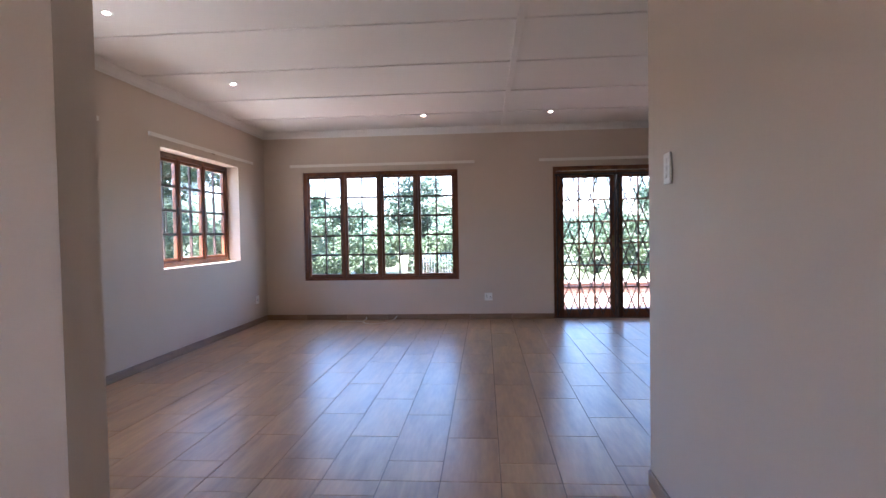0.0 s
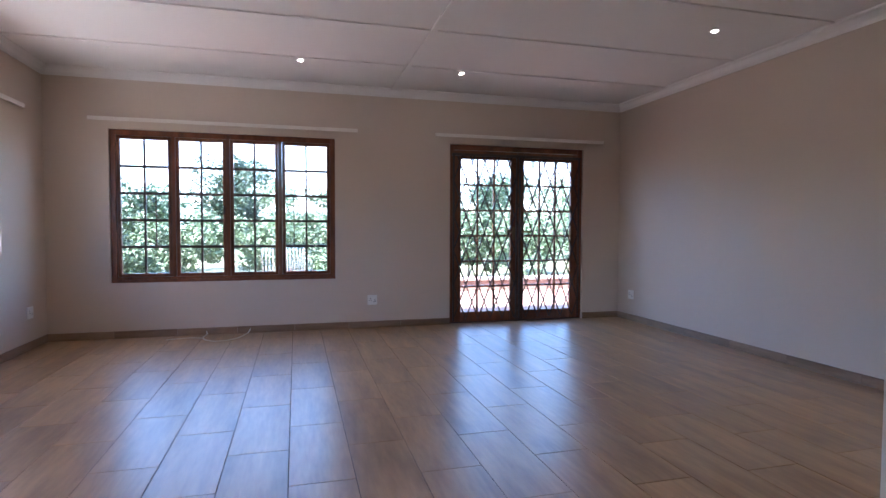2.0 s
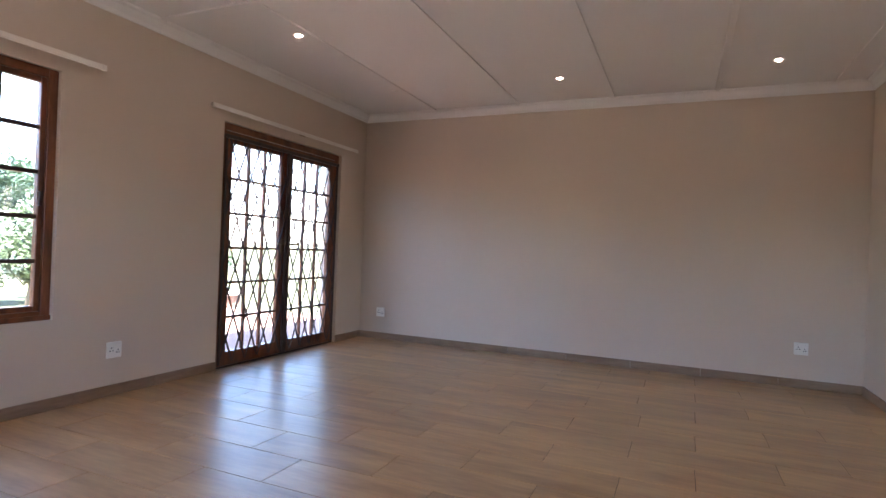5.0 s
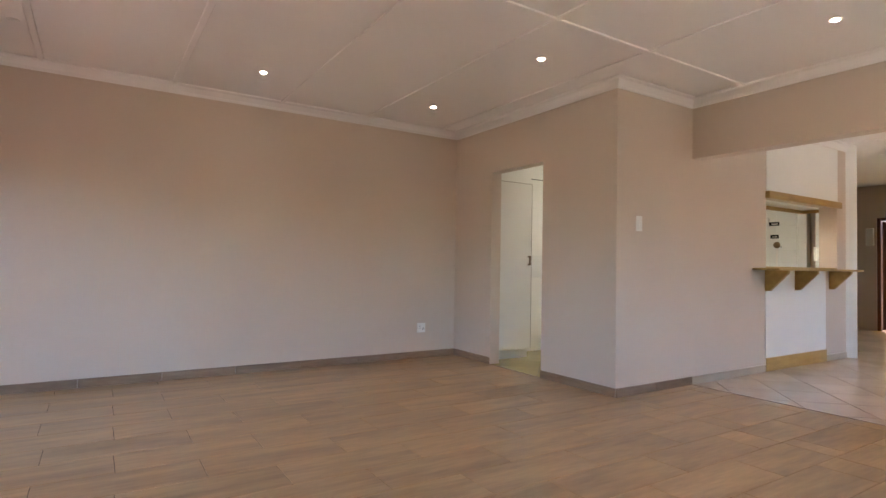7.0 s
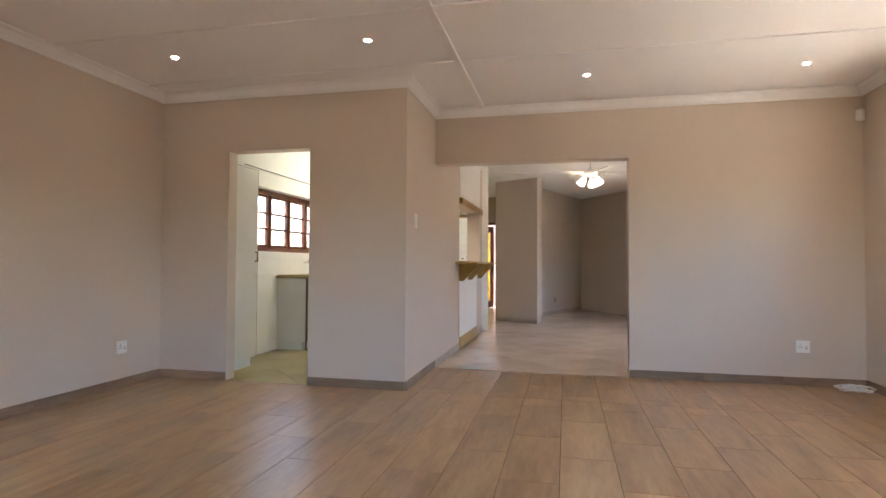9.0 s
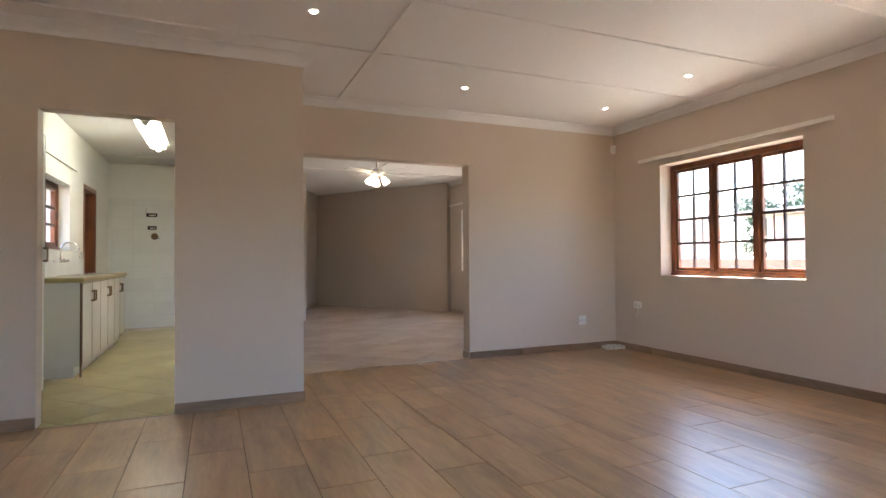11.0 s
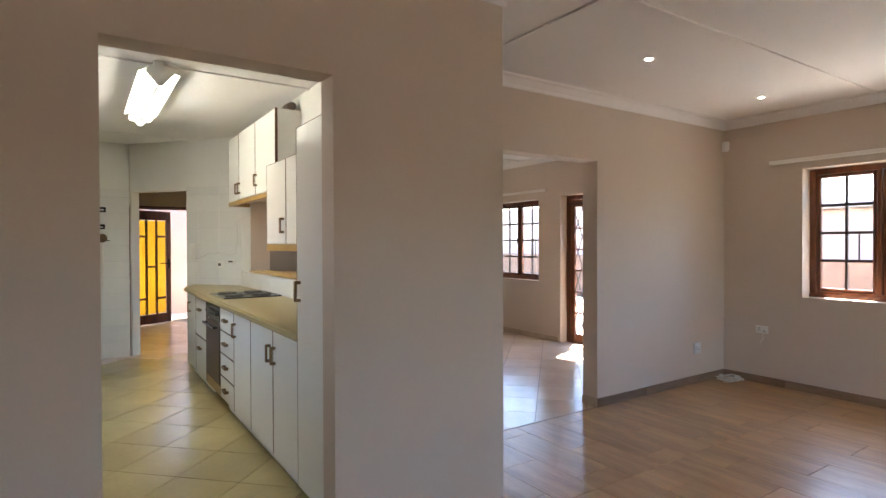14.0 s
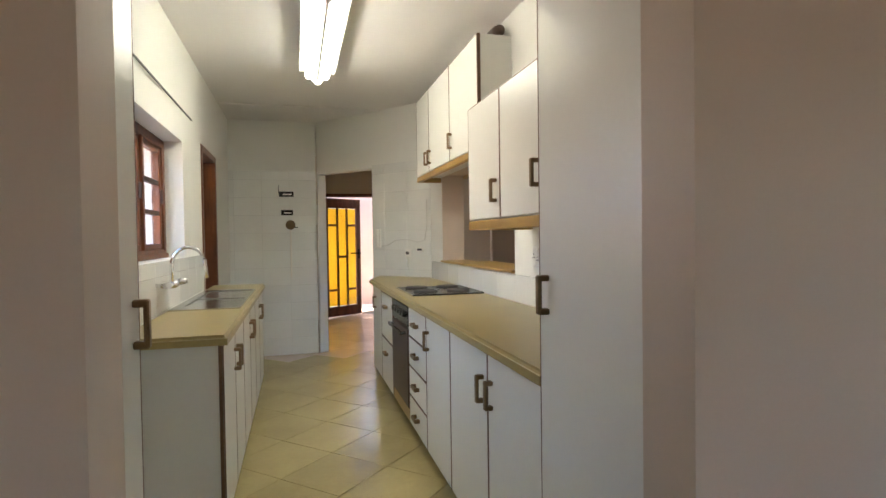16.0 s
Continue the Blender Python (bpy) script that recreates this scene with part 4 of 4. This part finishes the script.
for i in range(10):
    bm.faces.new((f1[i], f1[(i + 1) % 10], f2[(i + 1) % 10], f2[i]))
put("spine", mesh_of(bm, "spine", DIFFUSER), lamp)
for y in (-0.68, 0.0, 0.68):
    boxes("mount", [((-0.034, y - 0.05, -0.039), (0.034, y + 0.05, -0.001))], DIFFUSER, lamp, 0.004)
for y in (-0.762, 0.741):
    bm = bmesh.new()
    rim = ((-0.05, -0.042), (-0.09, -0.09), (-0.015, -0.178), (0.015, -0.178), (0.09, -0.09), (0.05, -0.042))
    g1 = [bm.verts.new((x, y, z)) for x, z in rim]
    g2 = [bm.verts.new((x, y + 0.021, z)) for x, z in rim]
    bm.faces.new(g1), bm.faces.new(g2[::-1])
    for i in range(6):
        bm.faces.new((g1[i], g1[(i + 1) % 6], g2[(i + 1) % 6], g2[i]))
    put("end_plate", mesh_of(bm, "end_plate", DIFFUSER), lamp)
for x in (-0.066, 0.066):
    rod("tube", [(x, -0.735, -0.118), (x, 0.735, -0.118)], 0.022, TUBE_ON, lamp, 14)

rod("extractor_hose", [(0.27, -2.41, 2.565), (0.27, -2.46, 2.575), (0.27, -2.56, 2.58), (0.26, -2.70, 2.575)], 0.034, OVEN, None, 14)
tagged(bpy.data.objects["extractor_hose"], "dark hose end lying on top of the wall cabinets", "hose")

# meter plates, intercom and cables on the kitchen walls
meter = empty("meter_plate", pose(1.56, -5.783, 1.5))
tagged(meter, "old black switch plates and a lever on the kitchen wall", "switch plate")
boxes("plate", [((-0.06, 0.001, 0.31), (0.10, 0.012, 0.37)), ((-0.05, 0.001, 0.10), (0.08, 0.012, 0.16))], BLACK, meter, 0.003)
boxes("label_strip", [((-0.04, 0.0121, 0.33), (0.06, 0.0125, 0.345)), ((-0.03, 0.0121, 0.12), (0.05, 0.0125, 0.132))], RAIL, meter)
rod("knob", [(-0.02, 0.0, -0.01), (-0.02, 0.02, -0.01)], [0.055, 0.05], BRASS, meter, 16)
boxes("arm", [((-0.10, 0.003, -0.045), (-0.02, 0.010, -0.035)), ((0.10, 0.003, 0.35), (0.106, 0.010, 0.44))], SLOT, meter)
boxes("conduit", [((-0.03, 0.001, -0.62), (-0.012, 0.012, -0.07))], RAIL, meter, 0.003)
dv = Vector((1.24, -1.498, 0)).normalized()


def on_angle(s, z):
    q = Vector((0, -4.302, 0)) + dv * s
    return Matrix.Translation((q.x, q.y, z)) @ Matrix.Rotation(math.atan2(dv.y, dv.x), 4, "Z")


ph = empty("intercom_phone", on_angle(0.98, 1.32))
tagged(ph, "white intercom handset on the kitchen wall", "intercom")
boxes("base", [((-0.035, 0.012, -0.1), (0.035, 0.03, 0.1))], PLASTIC, ph, 0.006)
boxes("handset", [((-0.025, 0.03, -0.1), (0.015, 0.06, 0.1))], PLASTIC, ph, 0.012)
so = empty("cooker_isolator", on_angle(0.58, 1.17))
tagged(so, "white cooker switch with a grey socket beside it", "switch")
boxes("plate", [((-0.04, 0.012, -0.04), (0.04, 0.024, 0.04)), ((-0.2, 0.012, 0.01), (-0.1, 0.024, 0.06))], PLASTIC, so, 0.004)
boxes("rocker", [((-0.015, 0.024, -0.015), (0.02, 0.036, 0.015)), ((-0.18, 0.0242, 0.025), (-0.12, 0.03, 0.045))], SLOT, so, 0.003)
bm = bmesh.new()
rod_bm(bm, [Vector((on_angle(s, z) @ Vector((0, 0.016, 0)))) for s, z in ((0.95, 1.24), (0.85, 1.25), (0.75, 1.30), (0.6, 1.31), (0.45, 1.28), (0.37, 1.30), (0.34, 1.45), (0.34, 1.7))], 0.004, 6)
tagged(put("wall_cable", mesh_of(bm, "wall_cable", WALL_GROUT, True)), "thin grey cable run along the kitchen wall", "cable")
boxes("blind_wire", [((XK - 0.02, -3.55, 2.18), (XK - 0.012, -1.0, 2.188))], SLOT, None)
tagged(bpy.data.objects["blind_wire"], "thin curtain wire over the kitchen window", "curtain wire")
boxes("hall_notice", [((1.13, -8.449, 1.56), (1.25, -8.40, 1.88))], PLASTIC, None, 0.006)
tagged(bpy.data.objects["hall_notice"], "white box on the hall wall", "wall box")


# ---- outdoors ----
boxes("ground", [((-400, -400, -0.6), (400, 400, -0.2))], EARTH)
tagged(bpy.data.objects["ground"], "brown and green garden ground", "ground", kind="structure")
# unseen roof: eaves and porch strip cut to block or admit sun per opening
boxes("roof", [((-4.75, -1.2, H + 0.12), (3.1, 5.7, H + 0.22)), ((-4.80, -1.2, H - 0.05), (-4.75, 5.7, H + 0.22)), ((-4.8, 5.7, H - 0.05), (3.1, 5.75, H + 0.22)),
               ((-4.15, -3.7, H + 0.12), (3.1, -1.2, H + 0.22)), ((-4.90, -9.9, H + 0.12), (3.1, -3.7, H + 0.22)), ((-4.95, -9.9, H - 0.08), (-4.90, -3.7, H + 0.22)), ((-0.6, -10.15, H + 0.12), (3.1, -9.9, H + 0.22))], ROOF)
tagged(bpy.data.objects["roof"], "unseen flat roof with fascia boards, eaves sized to steer sunlight", "roof", kind="structure")
boxes("terrace", [((-6.0, 5.22, -0.25), (4.0, 8.9, -0.06))], BRICK)
tagged(boxes("side_paving", [((-9.5, -12.0, -0.25), (-4.12, 5.2, -0.07))], PAVING), "pale pink paving beside the house", "paving", kind="structure")
tagged(boxes("yard_paving", [((2.64, -12, -0.25), (5.0, 5, -0.07))], PAVING), "pale pink paved yard", "paving", kind="structure")
tagged(boxes("entrance_paving", [((-4.1, -12.9, -0.25), (2.63, -9.76, -0.07)), ((-0.58, -9.76, -0.25), (2.63, -8.62, -0.07))], PAVING), "pale pink paving before the entrance", "paving", kind="structure")
tagged(bpy.data.objects["terrace"], "red brick paved terrace round the house", "terrace", kind="structure")
boxes("foundation", [((-4.1, -9.75, -0.3), (2.6, 5.2, -0.052))], MORTAR)
tagged(bpy.data.objects["foundation"], "concrete floor slab under the house", "floor slab", kind="structure")
gw = boxes("garden_wall", [((-6.0, 8.6, -0.2), (4.2, 8.82, 0.14))], BRICK, None, 0.01)
tagged(gw, "low red brick garden wall along the terrace", "garden wall", kind="structure")
boxes("coping", [((-6.05, 8.56, 0.141), (4.25, 8.86, 0.19))], OUT_WALL, gw, 0.01)
tagged(boxes("side_building", [((-11.6, -20.0, -0.2), (-11.3, -6.2, 2.6))], OUT_WALL, None, 0.02), "pale pink plastered wall of the next house", "house wall", kind="structure")
nb = boxes("neighbour_wall", [((-11.2, -14, -0.2), (-10.9, 6.0, 1.05))], BRICK, None, 0.02)
tagged(nb, "pale brick boundary wall beside the house", "boundary wall", kind="structure")
house = empty("outbuilding", pose(-15.5, -1.0, -0.2))
tagged(house, "pale plastered outbuilding with a tin roof", "outbuilding")
boxes("wall", [((-2.2, -5, 0), (2.2, 3.2, 2.4))], OUT_WALL, house, 0.02)
boxes("roof", [((-2.7, -5.5, 2.4), (2.7, 3.7, 2.55))], ROOF, house, 0.02)
boxes("door", [((2.2, -1.2, 0), (2.24, -0.3, 2.05))], EDGE, house, 0.01)
boxes("window", [((2.2, 0.6, 0.9), (2.23, 1.9, 1.9))], BLACK, house, 0.01)
fw = boxes("boundary_wall", [((5.0, -10.8, -0.2), (5.2, 4, 2.3))], OUT_WALL, None, 0.02)
tagged(boxes("boundary_wall", [((-3, -11.0, -0.2), (5.2, -10.85, 2.45))], OUT_WALL, None, 0.02), "pink plastered boundary wall before the entrance", "boundary wall", kind="structure")
tagged(fw, "pink plastered boundary wall in sunlight", "boundary wall", kind="structure")


def leaf_crown(bm, rng, c, r, n, size, flat=0.8):
    for _ in range(n):
        d = Vector((rng.gauss(0, 1), rng.gauss(0, 1), rng.gauss(0, 1))).normalized()
        p = Vector(c) + Vector((d.x * r, d.y * r, d.z * r * flat)) * rng.uniform(0.55, 1.05)
        u = Vector((rng.gauss(0, 1), rng.gauss(0, 1), rng.gauss(0, 0.6))).normalized()
        w = u.cross(Vector((rng.gauss(0, 1), rng.gauss(0, 1), rng.gauss(0, 1)))).normalized()
        s = size * rng.uniform(0.6, 1.5)
        bm.faces.new([bm.verts.new(q) for q in (p - u * s, p + w * s * 0.45, p + u * s, p - w * s * 0.45)])


def tree(seed, x, y, z, height, spread, n, size, mat, label, name="tree"):
    rng = random.Random(seed)
    root = empty(name, pose(x, y, z))
    tagged(root, label, name, "garden trees")
    bm = bmesh.new()
    top = Vector((rng.uniform(-.3, .3), rng.uniform(-.3, .3), height * 0.6))
    rod_bm(bm, [(0, 0, -0.1), top * 0.4 + Vector((0.1, 0, 0)), top], [0.05 * height * .5, 0.035 * height * .5, 0.015 * height * .5], 8)
    heads = []
    for k in range(9):
        a = rng.uniform(0, 6.28)
        q = Vector((math.cos(a) * spread * rng.uniform(0.2, 0.75), math.sin(a) * spread * rng.uniform(0.2, 0.75), height * rng.uniform(0.3, 0.88)))
        st = top * rng.uniform(0.4, 0.9)
        rod_bm(bm, [st, (st + q) / 2 + Vector((0, 0, 0.2)), q], [0.012 * height * .5, 0.008 * height * .5, 0.003 * height * .5], 6)
        heads.append(q)
    put("trunk", mesh_of(bm, "trunk", BARK, True), root)
    bm = bmesh.new()
    for q in heads:
        for _ in range(4):
            c = q + Vector((rng.uniform(-1, 1), rng.uniform(-1, 1), rng.uniform(-.6, .8))) * spread * 0.34
            leaf_crown(bm, rng, c, spread * rng.uniform(0.16, 0.32), n // 36, size)
    me = bpy.data.meshes.new("crown")
    bm.to_mesh(me)
    bm.free()
    me.materials.append(mat)
    put("crown", me, root)


GT = "broad-leaved garden tree in full leaf"
for i, (x, y, h, s, mt) in enumerate(((-7.2, 15.5, 3.9, 2.3, LEAF), (-3.6, 17.5, 4.1, 2.2, LEAF), (-9.8, 20.5, 4.8, 3.0, LEAF), (-12.5, 14.5, 4.5, 2.6, LEAF2), (4.9, 20.0, 3.7, 2.6, LEAF),
                                      (1.2, 23.0, 3.2, 2.6, LEAF), (9.5, 22.0, 3.8, 3.0, LEAF2), (-15, 8.5, 4.0, 2.2, LEAF), (-14.5, 4.6, 3.6, 1.9, LEAF2), (-18.5, -9.0, 5.0, 2.6, LEAF), (-9.2, 9.6, 4.6, 1.9, LEAF))):
    tree(11 + i, x, y, -0.25, h * 0.86, s, 17000, 0.055, mt, GT)
for i, (x, y, h, s) in enumerate(((-5.0, 11.5, 1.7, 1.3), (-2.4, 12.2, 1.5, 1.4), (0.2, 12.6, 1.5, 1.4), (2.6, 12.0, 1.6, 1.3), (-7.6, 11.8, 1.9, 1.5), (5.2, 13.2, 1.9, 1.6), (-0.9, 15.0, 2.4, 1.6), (7.6, 14.0, 2.2, 1.7), (-11.8, 7.0, 2.0, 1.2), (-9.8, 10.5, 2.2, 1.5))):
    tree(41 + i, x, y, -0.25, h, s, 11000, 0.045, LEAF2, "dense leafy garden shrub with pale leaves", "shrub")


bm = bmesh.new()
rod_bm(bm, [(-2.12 + 0.0038 * k, 8.71 + 0.15 * math.cos(k * 0.42), 0.49 + 0.29 * math.sin(k * 0.42)) for k in range(190)], 0.006, 5)
tagged(put("wire_coil", mesh_of(bm, "wire_coil", INOX, True)), "coil of pale fencing wire on the garden wall", "wire coil")


def palm(x, y):
    rng = random.Random(5)
    root = empty("palm_tree", pose(x, y, -0.2))
    tagged(root, "tall palm tree with drooping fronds", "palm tree")
    rod("trunk", [(0, 0, 0), (0.1, 0, 1.6), (0.15, 0.05, 3.4)], [0.17, 0.13, 0.11], BARK, root)
    bm = bmesh.new()
    for k in range(16):
        a, up = rng.uniform(0, 6.28), rng.uniform(0.2, 1.1)
        d = Vector((math.cos(a), math.sin(a), 0))
        sd = Vector((-d.y, d.x, 0))
        for j in range(22):
            t = j / 21
            c = Vector((0.15, 0.05, 3.4)) + d * 1.7 * t + Vector((0, 0, up * 1.4 * t - 1.6 * t * t))
            ln = 0.34 * (1 - 0.6 * t)
            for sg in (-1, 1):
                tip = c + sd * sg * ln + d * 0.12 - Vector((0, 0, 0.12))
                bm.faces.new([bm.verts.new(q) for q in (c - d * 0.02, c + d * 0.02, tip)])
    me = bpy.data.meshes.new("frond")
    bm.to_mesh(me)
    bm.free()
    me.materials.append(LEAF)
    put("frond", me, root)


palm(-8.6, 2.4)
bm = bmesh.new()
NX, NY = 60, 14
grid = []
for j in range(NY):
    row = []
    for i in range(NX):
        x = -260 + 520 * i / (NX - 1)
        y = 60 + 14 * j
        z = -4 + (j / (NY - 1)) * (13 + 7 * noise.noise(Vector((x * 0.012, 3.1, 0))) - 0.05 * x) + 2.2 * noise.noise(Vector((x * 0.06, y * 0.06, 0)))
        row.append(bm.verts.new((x, y, z)))
    grid.append(row)
for a, b in zip(grid, grid[1:]):
    for i in range(NX - 1):
        bm.faces.new((a[i], a[i + 1], b[i + 1], b[i]))
tagged(put("far_hill", mesh_of(bm, "far_hill", HILL, True)), "distant wooded hillside", "hill", kind="structure")


# ---- pieces of floors and walls ----
fl = boxes("floor", [((XL - 0.05, YB, -0.05), (-0.0, -0.0, -0.003)), ((XL - 0.05, 0.0, -0.05), (XR + 0.05, YF + 0.12, -0.003))], GROUT)
tagged(fl, "brown wood-look ceramic plank floor", "floor", kind="structure")
PW, PL, PX0, PY0 = 0.295, 0.735, -1.0, 0.59
plank_cache = {}


def plank(x0, x1, y0, y1):
    key = (round(x1 - x0, 3), round(y1 - y0, 3))
    if key not in plank_cache:
        bm = bmesh.new()
        add_box(bm, (0.0018, 0.0018, -0.008), (key[0] - 0.0018, key[1] - 0.0018, 0.0), 0.0008)
        plank_cache[key] = mesh_of(bm, "plank", PLANK)
    put("plank", plank_cache[key], fl, Matrix.Translation((x0, y0, 0.0)))


c0 = math.floor((XL - PX0) / PW)
for c in range(c0, math.ceil((XR - PX0) / PW)):
    xa, xb = max(XL, PX0 + c * PW), min(XR, PX0 + (c + 1) * PW)
    yo = PY0 + (0.0 if c % 2 == 0 else 0.5) * PL + 0.012 * ((c * 7) % 5 - 2)
    r = math.floor((YB - yo) / PL)
    while yo + r * PL < YF + 0.04:
        ya, yb = yo + r * PL, yo + (r + 1) * PL
        r += 1
        for rx0, rx1, ry0, ry1 in ((XL, 0.0, YB, 0.0), (XL, XR, 0.0, YF + 0.04)):
            a, b, e, f = max(xa, rx0), min(xb, rx1), max(ya, ry0), min(yb, ry1)
            if b - a > 0.01 and f - e > 0.01:
                plank(a, b, e, f)

tf = boxes("tiled_floor", [((XL - 0.05, YS, -0.05), (XR, YB - 0.001, -0.004)), ((0.001, YB, -0.05), (XR, -0.001, -0.004))], TILE_GROUT)
tagged(tf, "cream ceramic floor tiles laid diagonally with dark grout", "floor", kind="structure")
boxes("threshold", [((-1.92, YB - 0.006, -0.004), (0, YB + 0.006, 0.003)), ((0.895, -0.006, -0.004), (1.705, 0.006, 0.003))], SKIRT, tf)


kit_whole = None


def clip(poly, ax, v, keep_less):
    out = []
    for i in range(len(poly)):
        p, q = poly[i], poly[(i + 1) % len(poly)]
        ip, iq = (p[ax] <= v) == keep_less, (q[ax] <= v) == keep_less
        if ip:
            out.append(p)
        if ip != iq:
            t = (v - p[ax]) / (q[ax] - p[ax])
            out.append((p[0] + t * (q[0] - p[0]), p[1] + t * (q[1] - p[1])))
    return out


TS = 0.42
dg = TS / math.sqrt(2)
whole = None
for i in range(-40, 40):
    for j in range(-40, 40):
        if (i + j) % 2:
            continue
        cx, cy = i * dg + 0.1, j * dg - 0.05
        if not (XL - dg < cx < XR + dg and YS - dg < cy < dg) or (cy < -8.7 and cx > -0.5):
            continue
        h = dg - 0.0035
        dia = [(cx - h, cy), (cx, cy - h), (cx + h, cy), (cx, cy + h)]
        for rx0, rx1, ry0, ry1 in ((XL, XR - 0.01, YS, YB - 0.007), (0.002, XR - 0.01, YB - 0.007, -0.007)):
            p = clip(clip(clip(clip(dia, 0, rx0, False), 0, rx1, True), 1, ry0, False), 1, ry1, True)
            if len(p) < 3:
                continue
            kit = cx > 0.15 and cy > -5.4
            full = len(p) == 4 and p[0] == dia[0] and p[2] == dia[2]
            ready = kit_whole if kit else whole
            if full and ready is not None:
                put("tile", ready, tf, Matrix.Translation((cx, cy, 0)))
                continue
            bm = bmesh.new()
            lo = [bm.verts.new((x - cx, y - cy, -0.008)) for x, y in p]
            hi = [bm.verts.new((x - cx, y - cy, 0.0)) for x, y in p]
            try:
                bm.faces.new(hi)
                for k in range(len(p)):
                    bm.faces.new((lo[k], lo[(k + 1) % len(p)], hi[(k + 1) % len(p)], hi[k]))
            except ValueError:
                bm.free()
                continue
            me = mesh_of(bm, "tile", KITCHEN_TILE if kit else TILE)
            if full and kit:
                kit_whole = me
            elif full:
                whole = me
            put("tile", me, tf, Matrix.Translation((cx, cy, 0)))

wt_cache = {}


def wall_tiles(parent_name, m, length, z0, z1, skip=()):
    """Glazed tiles on a backing; x along the wall, y out of it."""
    back = boxes("tile_bed", [((0.002, 0.001, z0), (length - 0.002, 0.004, z1))] if not skip else
                 [((0.002, 0.001, z0), (skip[0], 0.004, z1))], WALL_GROUT, None, 0, m)
    back.name = parent_name
    tagged(back, "white glazed kitchen wall tiles", "wall tiles", kind="structure")
    tw, th = 0.30, 0.20
    L = skip[0] if skip else length
    for i in range(math.ceil(L / tw)):
        for j in range(math.ceil((z1 - z0) / th)):
            w = min(tw, L - i * tw)
            h = min(th, z1 - z0 - j * th)
            if w < 0.02 or h < 0.02:
                continue
            key = (round(w, 3), round(h, 3))
            if key not in wt_cache:
                bm = bmesh.new()
                add_box(bm, (0.001, 0, 0.001), (w - 0.001, 0.008, h - 0.001), 0.0012)
                wt_cache[key] = mesh_of(bm, "wall_tile", WALL_TILE)
            put("wall_tile", wt_cache[key], back, Matrix.Translation((i * tw, 0.002, z0 + j * th)))


wall_tiles("wall_tiles", pose(1.25, -5.80, 0), XK - 1.25, 0.0, 2.10)
wall_tiles("wall_tiles", on_angle(0.0, 0), 1.07, 0.0, 2.10)
wall_tiles("wall_tiles", pose(XK, -0.64, 0, 0, 0, -90) @ pose(0, 0, 0, 0, 0, 0) @ Matrix.Diagonal((1, -1, 1, 1)), 3.34, CT + 0.002, 1.212)
wall_tiles("wall_tiles", pose(0.2, -4.45, 0, 0, 0, 90) @ Matrix.Diagonal((1, -1, 1, 1)), 3.69, CT + 0.002, 1.095)
